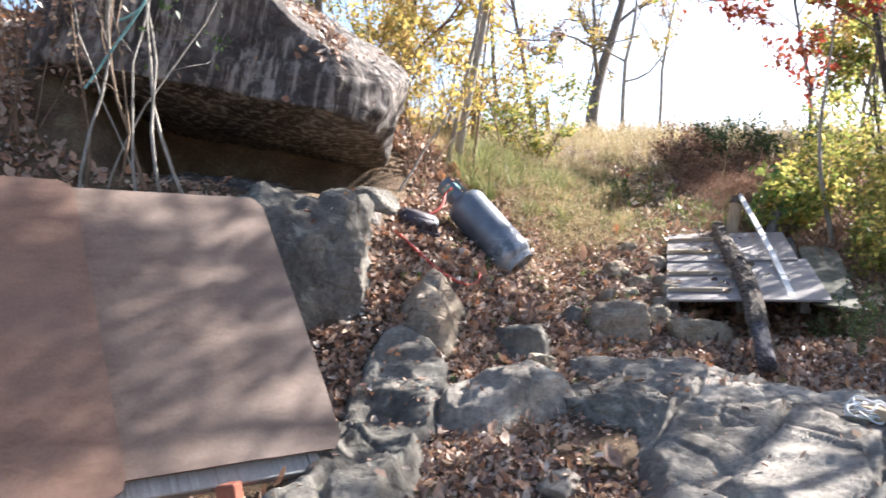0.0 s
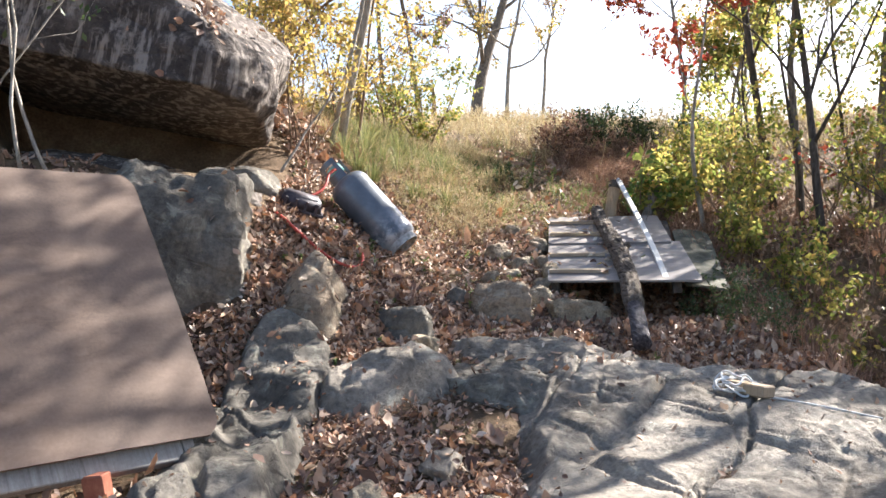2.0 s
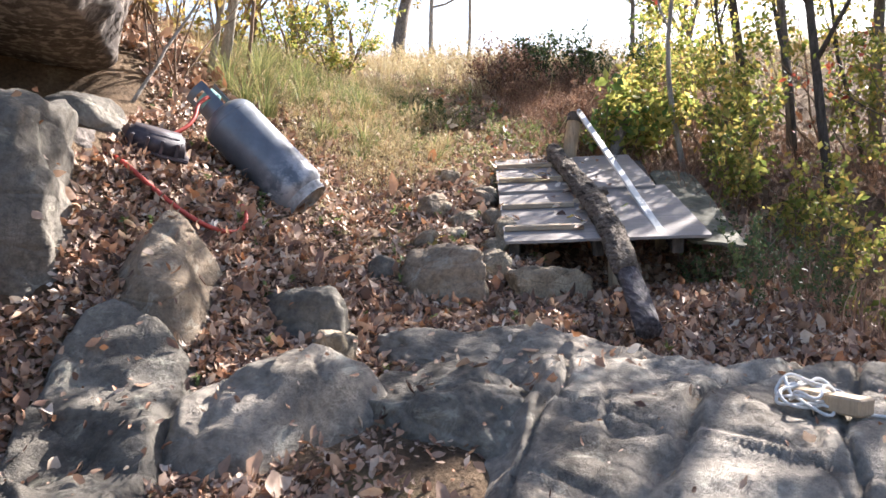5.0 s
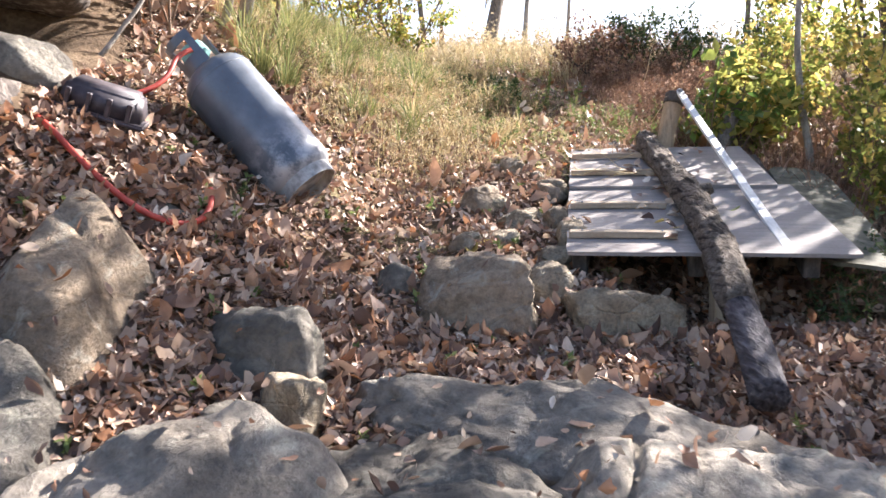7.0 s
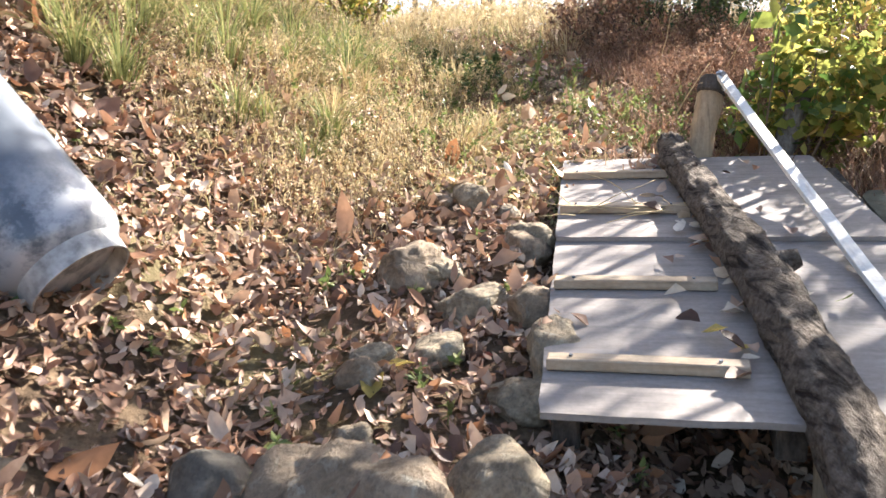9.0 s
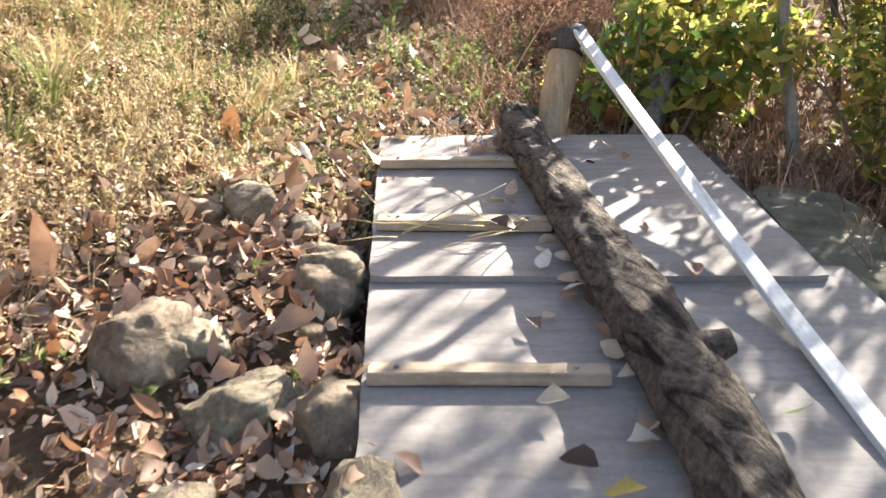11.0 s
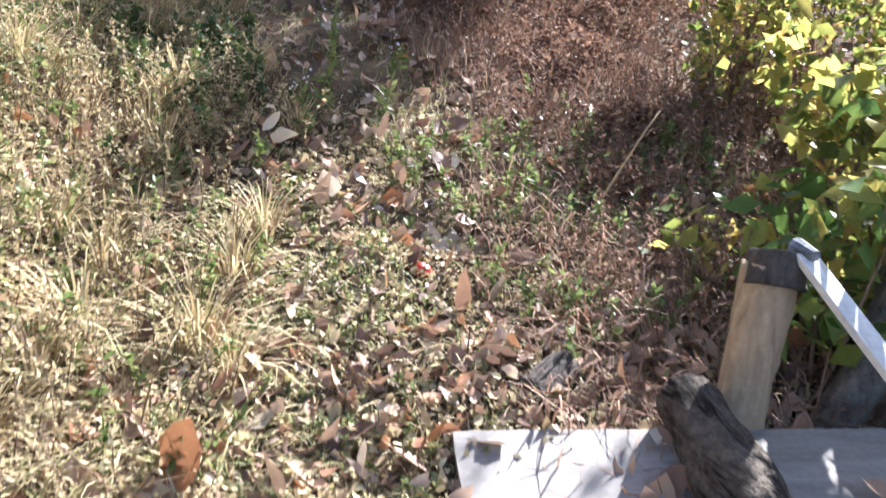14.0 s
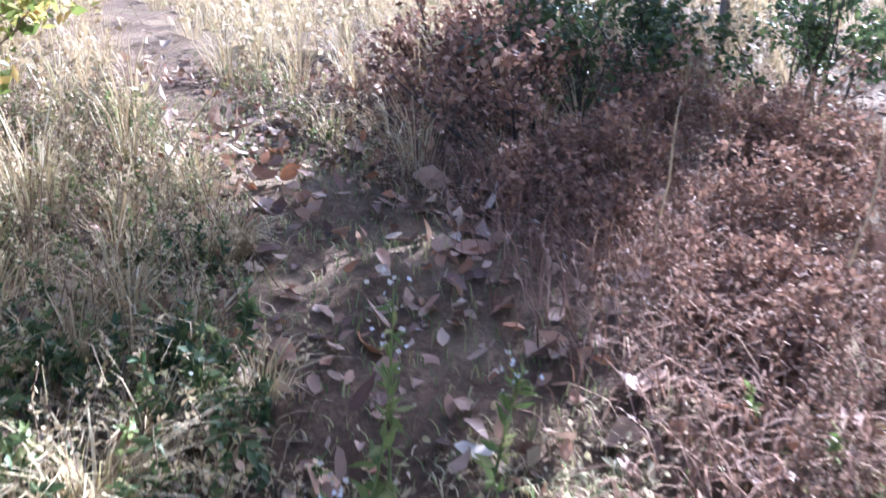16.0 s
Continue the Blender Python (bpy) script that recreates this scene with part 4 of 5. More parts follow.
def guard(a0, a1, z0, z1, r):
    bm = bmesh.new()
    n = 14
    outer = []
    for k in range(n + 1):
        a = a0 + (a1 - a0) * k / n
        outer.append([bm.verts.new((rr_ * math.cos(a), rr_ * math.sin(a), z)) for rr_, z in ((r, z0), (r, z1), (r - 0.006, z1), (r - 0.006, z0))])
    for a, b in zip(outer, outer[1:]):
        for q in range(4):
            bm.faces.new((a[q], b[q], b[(q + 1) % 4], a[(q + 1) % 4]))
    bm.faces.new(outer[0])
    bm.faces.new(list(reversed(outer[-1])))
    bmesh.ops.recalc_face_normals(bm, faces=bm.faces)
    return bm


for a0 in (-0.75, 2.39):
    g = part("valve_guard", guard(a0, a0 + 1.5, LB - 0.05, LB + 0.055, 0.115), M_STEEL, cyl)
    part("guard_lug", guard(a0, a0 + 0.35, LB + 0.05, LB + 0.15, 0.115), M_STEEL, g)
    part("guard_lug", guard(a0 + 1.15, a0 + 1.5, LB + 0.05, LB + 0.15, 0.115), M_STEEL, g)
    part("guard_handle", guard(a0, a0 + 1.5, LB + 0.14, LB + 0.19, 0.118), M_STEEL, g)
val = part("valve", lathe([(0.02, LB - 0.02), (0.02, LB + 0.05), (0.034, LB + 0.055), (0.034, LB + 0.085), (0.01, LB + 0.09)], 14), M_PLASTIC, cyl, "dark brass valve")
part("tape_wrap", lathe([(0.04, LB + 0.06), (0.075, LB + 0.075), (0.07, LB + 0.14), (0.03, LB + 0.15)], 9), M_TEAL, val, "pale teal tape wrap")


def curve_thing(name, pts, r, mat, label, category, res=3):
    cu = bpy.data.curves.new(name, "CURVE")
    cu.dimensions, cu.bevel_depth, cu.bevel_resolution, cu.resolution_u = "3D", r, res, 6
    sp = cu.splines.new("NURBS")
    sp.points.add(len(pts) - 1)
    for p, q in zip(sp.points, pts):
        p.co = (*q, 1)
    sp.use_endpoint_u, sp.order_u = True, 3
    cu.materials.append(mat)
    tmp = bpy.data.objects.new("tmp", cu)
    me = bpy.data.meshes.new_from_object(tmp)
    bpy.data.objects.remove(tmp)
    return tagged(new(name, me), label, category)


def near_ground(x, y, up):
    return (x, y, float(height(x, y)) + up + 0.035)


hose = curve_thing("gas_hose", [(0.10, 7.80, 2.00), (0.02, 7.74, 1.97), (0.0, 7.62, 1.82), (-0.15, 7.5, 1.72), (-0.4, 7.35, 1.72), (-0.55, 7.15, 1.66), near_ground(-0.36, 6.95, 0.03), near_ground(-0.18, 6.85, 0.03),
                               near_ground(0.02, 6.78, 0.02), near_ground(0.18, 6.78, 0.02), near_ground(0.28, 6.88, 0.02), near_ground(0.30, 7.02, 0.04), near_ground(0.27, 7.12, 0.02)], 0.013, M_HOSE, "red rubber gas hose looping over the leaves", "hose")

def tapered_box(w, l, h, inset, bevel):
    bm = bmesh.new()
    bmesh.ops.create_cube(bm, size=1)
    for v in bm.verts:
        k_ = inset if v.co.z > 0 else 0
        v.co = Vector((v.co.x * (w - 2 * k_), v.co.y * (l - 2 * k_), (v.co.z + 0.5) * h))
    bmesh.ops.bevel(bm, geom=list(bm.edges), offset=bevel, segments=3, affect="EDGES")
    return bm


tub = empty("plastic_tub", pose(-0.22, 7.30, float(height(-0.22, 7.30)) + 0.01, 14, 16, 6), "dark ribbed plastic tub upside down among leaves", "tub")
part("shell", tapered_box(0.36, 0.26, 0.13, 0.03, 0.02), M_PLASTIC, tub, "", True)
part("rim", tapered_box(0.40, 0.30, 0.022, 0.0, 0.008), M_PLASTIC, tub)
for i in range(4):
    part("rib", box_bm(-0.14 + 0.085 * i, -0.118 + 0.085 * i, -0.142, -0.118, 0.01, 0.10, 0.004), M_PLASTIC, tub)
pts, rad = limb(np.random.default_rng(4), (-0.42, 7.95, 1.95), (0.55, 0.5, 0.62), 0.95, 0.014, 8, 0.10, 0.06, 0.6)
tagged(new("fallen_branch", tubes_mesh("fallen_branch", [(pts, rad)], M_PALEBARK, 8, 0.1)), "pale bare branch lying against the bank", "branch")

# ---- rope and timber on the slab ----
bx, by = 2.50, 4.98
loc, nor, _ = drop(bx, by)
blk = tagged(new("timber_block"), "short cut timber block tangled in white rope on the slab", "timber")
blk.matrix_world = pose(bx, by, loc.z + 0.0, 0, 4, 25)
part("block", box_bm(-0.055, 0.055, -0.17, 0.17, 0, 0.07, 0.008, 2, 0.006, 3), M_POST, blk)
rg = np.random.default_rng(8)
coil = []
for i in range(46):
    a = i * 0.72
    rad = 0.10 + 0.045 * math.sin(i * 1.9)
    x, y = bx - 0.04 + rad * 1.1 * math.cos(a), by + 0.03 + rad * math.sin(a)
    l2, _, _ = drop(x, y)
    coil.append((x, y, l2.z + 0.015 + 0.10 * rg.random() * (math.hypot(x - bx, y - by) < 0.2)))
curve_thing("rope_coil", coil, 0.007, M_ROPE, "tangled coil of white rope round a timber block", "rope")
run = [(bx + 0.08, by - 0.12)] + [(bx + 0.08 + 0.33 * i, by - 0.14 - 0.075 * i + 0.01 * math.sin(i * 2.1)) for i in range(1, 6)]
pts = []
for x, y in run:
    l2, _, _ = drop(x, y)
    pts.append((x, y, max(l2.z + 0.012, 0.30)))
curve_thing("rope_line", pts, 0.007, M_ROPE, "white rope running over the sunlit slab", "rope")

# ---- stems with teal cord above the shelter ----
for i in range(9):
    plant("sapling", -2.55 + 0.09 * i + 0.05 * math.sin(i * 5), 6.05 + 0.1 * math.cos(i * 3), "thin bare grey sapling growing before the boulder", "sapling", 200 + i, 2.3, 0.016, lean=(0.12 - 0.05 * i, -0.02), levels=3, kids=3,
          leaf=M_LITTER if i % 2 else M_DARKBUSH, nleaf=40, lsize=0.06, bark=M_PALEBARK if i % 3 else M_TWIG, wob=0.22, group="saplings before the boulder", z=1.75)
curve_thing("teal_cord", [(-2.45, 5.95, 2.55), (-2.3, 5.93, 2.75), (-2.15, 5.92, 2.95), (-2.05, 5.93, 3.10), (-2.0, 5.95, 3.25), (-2.05, 5.9, 3.05), (-2.2, 5.9, 3.0)], 0.009, M_TEAL, "faded teal cord tied round bare saplings", "cord")

# ---- trees and shrubs ----
plant("tree", 0.12, 9.3, "slim grey tree with a bare leaning trunk", "tree", 11, 5.6, 0.075, lean=(0.22, 0.0), kids=5, leaf=M_YELLOW, nleaf=700, lsize=0.07, bark=M_PALEBARK, first=0.35)
plant("tree", 0.02, 9.15, "slender pale sapling beside the bare tree", "tree", 12, 4.6, 0.04, lean=(0.30, 0.02), kids=5, leaf=M_YELLOW, nleaf=900, lsize=0.06, bark=M_PALEBARK)
plant("tree", 0.3, 9.6, "slender pale sapling with yellow leaves", "tree", 13, 4.2, 0.03, lean=(0.06, 0.02), kids=6, leaf=M_YELLOW, nleaf=1200, lsize=0.06, bark=M_TWIG)
plant("tree", -0.5, 9.9, "thin yellow-leaved tree behind the boulder", "tree", 14, 5.0, 0.045, kids=7, leaf=M_YELLOW, nleaf=4500, lsize=0.065, bark=M_TWIG, first=0.1)
plant("tree", -1.5, 10.6, "bushy yellow-leaved tree behind the boulder", "tree", 15, 6.0, 0.07, kids=8, leaf=M_YELLOW, nleaf=6500, lsize=0.07, bark=M_BARK, first=0.1)
plant("tree", -3.2, 10.2, "yellow-green tree on the upper slope", "tree", 16, 6.5, 0.08, kids=8, leaf=M_SHRUB, nleaf=6000, lsize=0.075, bark=M_BARK, first=0.1)
plant("tree", 0.4, 12.2, "thin tree with tan autumn leaves", "tree", 17, 5.5, 0.05, kids=8, leaf=M_YELLOW, nleaf=4000, lsize=0.065, bark=M_TWIG, first=0.15)
plant("tree", 5.1, 30.0, "bare forked tree on the crest against the sky", "tree", 18, 9.0, 0.24, lean=(-0.05, 0), levels=4, kids=7, leaf=M_YELLOW, nleaf=2600, lsize=0.12, bark=M_BARK, first=0.22, splay=0.3, wob=0.2)
plant("tree", 6.1, 29.5, "slim bare tree leaning on the crest", "tree", 19, 9.0, 0.12, lean=(0.14, 0), levels=4, kids=6, leaf=M_YELLOW, nleaf=1200, lsize=0.12, bark=M_PALEBARK, first=0.2)
plant("tree", 3.2, 31.0, "bare tree with sparse pink-brown leaves", "tree", 20, 10.0, 0.13, levels=4, kids=6, leaf=M_LITTER, nleaf=3500, lsize=0.13, bark=M_BARK)
plant("tree", 1.6, 27.0, "thin autumn tree above the bank", "tree", 27, 8.0, 0.09, levels=4, kids=6, leaf=M_YELLOW, nleaf=4000, lsize=0.12, bark=M_BARK)
plant("tree", 8.2, 33.0, "pale bare tree on the crest", "tree", 28, 9.0, 0.12, levels=4, kids=6, leaf=M_LITTER, nleaf=800, lsize=0.12, bark=M_PALEBARK)
plant("tree_stump", 3.65, 30.0, "broken brown tree stump in tall dry weeds", "stump", 29, 1.5, 0.24, levels=2, kids=2, bark=M_TWIG, first=0.6)
plant("tree", 4.15, 9.2, "forked pale sapling among shrubs with red leaves", "tree", 21, 2.9, 0.035, lean=(-0.12, 0), kids=6, leaf=M_RED, nleaf=1600, lsize=0.08, bark=M_PALEBARK, first=0.4)
plant("tree", 5.6, 10.4, "dark-stemmed tree with thin purple-grey twigs", "tree", 22, 8.0, 0.07, levels=4, kids=6, leaf=M_RED, nleaf=120, lsize=0.08, bark=M_DARKBARK, first=0.15)
plant("tree", 5.2, 8.6, "dark bare branching tree beside the hedge", "tree", 23, 6.0, 0.055, lean=(0.05, 0), levels=4, kids=6, leaf=M_SHRUB, nleaf=2600, lsize=0.07, bark=M_DARKBARK, first=0.15)
plant("tree", 6.9, 10.2, "tall slim tree with a high yellow-green crown", "tree", 34, 9.8, 0.09, levels=4, kids=8, leaf=M_SHRUB, nleaf=14000, lsize=0.11, bark=M_BARK, first=0.62)
plant("tree", 5.5, 9.6, "slim tree with a high yellow crown over the hedge", "tree", 36, 5.7, 0.06, levels=4, kids=8, leaf=M_YELLOW, nleaf=2300, lsize=0.11, bark=M_BARK, first=0.66)
plant("tree", 7.7, 16.0, "leafy tree shading the thicket", "tree", 37, 3.3, 0.06, levels=4, kids=9, leaf=M_SHRUB, nleaf=8000, lsize=0.10, bark=M_BARK, first=0.15)
plant("tree", 6.6, 15.6, "leafy yellow-green tree beside the upper path", "tree", 35, 6.0, 0.068, levels=4, kids=8, leaf=M_SHRUB, nleaf=5000, lsize=0.10, bark=M_BARK, first=0.15)
plant("tree", 7.3, 9.0, "yellow-leaved tree beyond the hedge", "tree", 24, 9.0, 0.11, levels=4, kids=7, leaf=M_SHRUB, nleaf=500, lsize=0.11, bark=M_DARKBARK, first=0.3)
plant("tree", 6.8, 4.4, "bare tree beside the gully", "tree", 25, 6.5, 0.09, levels=4, kids=6, leaf=M_YELLOW, nleaf=1500, lsize=0.09, bark=M_BARK, first=0.25, lean=(-0.1, -0.05))
plant("tree", 6.9, 7.7, "bare tree beyond the gully", "tree", 26, 6.5, 0.10, levels=4, kids=6, leaf=M_YELLOW, nleaf=700, lsize=0.12, bark=M_BARK, first=0.25)
plant("tree", 8.0, 10.8, "tall autumn tree beyond the hedge", "tree", 30, 12.0, 0.14, levels=4, kids=9, leaf=M_SHRUB, nleaf=5500, lsize=0.12, bark=M_BARK, first=0.5)
plant("tree", 8.2, 17.0, "leafy young tree beside the upper path", "tree", 31, 3.4, 0.05, levels=4, kids=8, leaf=M_SHRUB, nleaf=3500, lsize=0.11, bark=M_BARK, first=0.12)
plant("tree", 9.6, 19.0, "yellow young tree beside the upper path", "tree", 32, 3.6, 0.05, levels=4, kids=8, leaf=M_YELLOW, nleaf=3500, lsize=0.12, bark=M_BARK, first=0.12)
plant("tree", 10.5, 9.6, "tall tree over the gully", "tree", 33, 11.0, 0.15, levels=4, kids=8, leaf=M_YELLOW, nleaf=4000, lsize=0.13, bark=M_BARK, first=0.3)

for i, (x, y, h) in enumerate([(5.9, 7.6, 4.2), (6.3, 9.6, 5.0), (5.4, 9.4, 4.0), (6.9, 8.4, 5.0), (5.2, 10.2, 3.6), (7.4, 7.0, 5.0), (8.2, 8.6, 5.5), (7.6, 6.2, 4.6), (8.8, 10.0, 6.0), (9.4, 8.0, 6.0)] ):
    plant("tree", x, y, "thin dark twiggy tree rising from the hedge", "tree", 240 + i, h, 0.035, stems=1, levels=4, kids=7, leaf=M_RED if i % 3 == 0 else M_SHRUB, nleaf=520, lsize=0.065, bark=M_DARKBARK, first=0.12, wob=0.2, group="twiggy trees in the hedge")
for i, (x, y, h) in enumerate([(-1.0, 11.2, 2.6), (0.1, 11.0, 2.2), (-2.2, 10.0, 2.8), (0.9, 12.6, 2.0), (-0.4, 12.4, 3.0), (-3.4, 9.4, 2.4), (1.5, 13.5, 1.5), (-4.5, 8.2, 2.8), (-0.6, 9.6, 1.8)]):
    plant("shrub", x, y, "yellow-leaved thicket shrub on the upper bank", "shrub", 260 + i, h, 0.018, stems=6, levels=3, kids=6, leaf=M_YELLOW if i % 3 else M_SHRUB, nleaf=2200, lsize=0.06, bark=M_TWIG, splay=0.35, wob=0.22, first=0.1, group="yellow shrubs on the bank")
for i, (x, y, h) in enumerate([(9.4, 9.4, 3.8), (9.8, 11.4, 4.0), (9.2, 7.7, 3.6), (10.8, 13.2, 4.0), (10.4, 8.4, 4.2)]):
    plant("shrub", x, y, "tall twiggy autumn shrub beyond the hedge", "shrub", 440 + i, h, 0.02, stems=5, levels=4, kids=5, leaf=M_DEAD if i % 3 == 0 else M_SHRUB, nleaf=2600, lsize=0.075, bark=M_DARKBARK, splay=0.3, wob=0.2, first=0.1, group="tall shrubs beyond the hedge")
HEDGE = [(4.1, 8.3, 0.8), (4.5, 7.6, 1.0), (4.9, 6.9, 1.2), (5.5, 7.4, 1.7), (3.75, 9.5, 0.8), (4.2, 10.1, 0.8), (4.9, 9.4, 1.5), (5.8, 8.6, 2.0), (5.2, 6.2, 1.3), (5.9, 5.8, 1.6), (4.9, 10.9, 0.9),
         (6.0, 9.9, 2.1), (4.5, 11.3, 0.9), (5.6, 11.9, 1.4), (6.7, 7.0, 2.0), (4.5, 6.1, 0.8), (4.9, 5.4, 0.8), (4.35, 9.0, 1.0)]
for i, (x, y, h) in enumerate(HEDGE):
    low = y < 6.6
    plant("shrub", x, y, "yellow-green leafy shrub in the hedge" if not low else "twiggy brown-leaved shrub over the gully", "shrub", 300 + i, h, 0.013, stems=6, levels=3, kids=6, leaf=M_DEAD if low and i % 2 else M_SHRUB, nleaf=int(900 * h) if not low else 900,
          lsize=0.09 if x < 4.3 and y > 8.8 else 0.062, bark=M_TWIG, splay=0.42, wob=0.25, first=0.15, group="hedge shrubs")
for i, (x, y, h) in enumerate([(3.95, 13.5, 0.75), (4.5, 13.9, 0.85), (4.0, 14.7, 0.6), (5.2, 14.4, 0.9), (4.3, 14.8, 0.8), (5.9, 13.9, 1.0)]):
    plant("bush", x, y, "dark green bush on the crest", "bush", 340 + i, h, 0.015, stems=8, levels=3, kids=6, leaf=M_DARKBUSH if i % 2 else M_DEAD, nleaf=1500, lsize=0.05, bark=M_DARKBARK, splay=0.45, group="bushes on the crest")
for i, (x, y, h) in enumerate([(4.1, 12.0, 0.36), (4.7, 12.5, 0.45), (4.2, 13.0, 0.5), (5.2, 13.1, 0.6), (5.6, 12.3, 0.55), (4.9, 11.5, 0.36), (3.8, 12.8, 0.4), (3.6, 10.7, 0.22), (3.95, 11.1, 0.26), (4.8, 13.6, 0.65), (3.9, 11.7, 0.28), (5.4, 11.3, 0.4)]):
    plant("thicket", x, y, "low red-brown thicket of dry stems beside the path", "bush", 360 + i, h, 0.007, stems=16, levels=3, kids=5, leaf=M_DEAD, nleaf=2000, lsize=0.032, bark=M_TWIG, splay=0.6, wob=0.35, group="dry thickets")
for i, (x, y) in enumerate([(-1.0, 8.9), (-2.6, 8.6), (-3.4, 7.4), (-3.2, 6.6), (-0.2, 8.6), (-3.9, 8.6)]):
    plant("shrub", x, y, "thin twiggy shrub with dry leaves on the bank", "shrub", 380 + i, 1.6, 0.012, stems=6, levels=3, kids=5, leaf=M_LITTER if i % 2 else M_YELLOW, nleaf=700, lsize=0.06, bark=M_TWIG, splay=0.35, group="shrubs on the bank")

# ---- leaf litter, grass and weeds ----
def scatter(n, x0, x1, y0, y1, keep, seed):
    rng = np.random.default_rng(seed)
    X, Y = rng.uniform(x0, x1, n), rng.uniform(y0, y1, n)
    ok = rng.random(n) < keep(X, Y)
    P, N, S = [], [], []
    for x, y in zip(X[ok], Y[ok]):
        loc, nor, soil = drop(float(x), float(y))
        if loc is None:
            continue
        P.append(loc[:])
        N.append(nor[:])
        S.append(soil)
    return np.array(P), np.array(N), np.array(S), rng


def litter(name, n, x0, x1, y0, y1, keep, size, seed, on_rock=0.12, mat=None, label="drifts of dry brown fallen leaves on the slope"):
    P, N, S, rng = scatter(n, x0, x1, y0, y1, keep, seed)
    ok = S | (rng.random(len(P)) < on_rock)
    ok &= ~(S & (N[:, 2] < 0.35))
    P, N = P[ok], N[ok]
    m = len(P)
    P = P + N * rng.uniform(0.004, 0.03, m)[:, None]
    up = unit(N + rng.normal(0, 0.45, (m, 3)))
    ax = np.cross(up, rng.normal(0, 1, (m, 3)))
    L = size * np.clip(np.exp(rng.normal(-0.05, 0.32, m)), 0.4, 1.9)
    return tagged(new(name, leaves_mesh(name, P, ax, up, L, L * rng.uniform(0.35, 0.85, m), mat or M_LITTER, 0.55, rng)), label, "leaves", kind="stuff")


def patchy(lo, hi, scale, seed):
    return lambda X, Y: np.clip(lo + (hi - lo) * (0.5 + 1.4 * fbm(X * scale, Y * scale, seed)), 0, 1)


litter("fallen_leaves", 68000, -0.9, 4.0, 2.8, 7.2, lambda X, Y: patchy(0.25, 1.0, 1.2, 31)(X, Y) * (1 - 0.85 * smoothstep(0.9, 1.3, X) * smoothstep(5.3, 4.9, Y)), 0.048, 51, 0.02)
litter("fallen_leaves", 66000, -3.8, 3.4, 5.4, 10.0, lambda X, Y: patchy(0.3, 1.0, 1.0, 32)(X, Y) * (1 - 0.55 * smoothstep(8.7, 9.5, Y)), 0.048, 52, 0.02)
litter("fallen_leaves", 17000, 0.8, 6.2, 9.0, 16.0, patchy(0.05, 0.8, 1.0, 33), 0.055, 53)
litter("fallen_leaves", 12000, -6, 0.5, 8.5, 15.0, patchy(0.2, 1.0, 1.0, 34), 0.085, 54)
litter("fallen_leaves", 9000, 3.2, 7.5, 3.0, 9.5, patchy(0.2, 1.0, 1.0, 35), 0.08, 55)
litter("fallen_leaves", 12000, -7.5, -2.6, 5.6, 9.5, patchy(0.4, 1.0, 1.0, 37), 0.08, 57, 0.3)
litter("fallen_leaves", 26000, -9, 11, -5, 17, patchy(0.2, 0.9, 0.6, 41), 0.09, 63, 0.0)
litter("leaf_crumbs", 34000, -0.8, 3.6, 3.5, 9.2, patchy(0.2, 1.0, 1.8, 39), 0.028, 59, 0.04, None, "small broken bits of dry leaf on the soil")
litter("straw_crumbs", 52000, 0.6, 4.2, 8.9, 14.5, lambda X, Y: patchy(0.35, 1.0, 1.4, 40)(X, Y) * smoothstep(11.8, 10.8, Y), 0.024, 60, 0.0, M_STRAW, "small pale bits of dry straw on the path")
litter("leaf_debris", 3600, -2.9, -0.8, 6.7, 8.3, patchy(-0.5, 1.3, 1.6, 38), 0.05, 58, 1.0, None, "dry brown needles and leaves lying on the boulder")
litter("fallen_leaves", 9000, -6, -0.4, -1.0, 5.6, patchy(0.2, 1.0, 1.0, 36), 0.08, 56)


def grass(name, n, x0, x1, y0, y1, keep, h, seed, mat, label, droop=(0.2, 0.9), width=0.0028, clump=0.0):
    P, N, S, rng = scatter(n, x0, x1, y0, y1, keep, seed)
    P = P[S]
    m = len(P)
    a = rng.uniform(0, 2 * np.pi, m)
    if clump:
        a = 6.3 * (0.5 + vnoise(P[:, 0] * clump, P[:, 1] * clump, seed)) * 1.7 + rng.normal(0, 0.7, m)
    lean = np.stack([np.cos(a), np.sin(a), np.zeros(m)], 1)
    big = 0.55 + 0.9 * (0.5 + fbm(P[:, 0] * 1.6, P[:, 1] * 1.6, seed + 1, 2))
    return tagged(new(name, blades_mesh(name, P, lean, h * big * rng.uniform(0.5, 1.25, m), width * rng.uniform(0.6, 1.5, m), rng.uniform(*droop, m), mat, rng)), label, "grass", kind="stuff")


def off_path(X, Y, inner, outer):
    return smoothstep(inner, outer, np.abs(X - path_x(Y) - 0.0))


def bank(X, Y):
    d = X - path_x(Y)
    left_side = smoothstep(-0.15, -0.6, d) * smoothstep(7.9, 9.0, Y + 0.5 * (d + 1))
    crest = smoothstep(12.5, 14.0, Y)
    return np.clip(left_side + crest * off_path(X, Y, 0.15, 0.5), 0, 1)


def patch(f, scale, seed, lo=0.35):
    return lambda X, Y: f(X, Y) * np.clip(lo + 1.6 * (0.3 + fbm(X * scale, Y * scale, seed)), 0, 1)


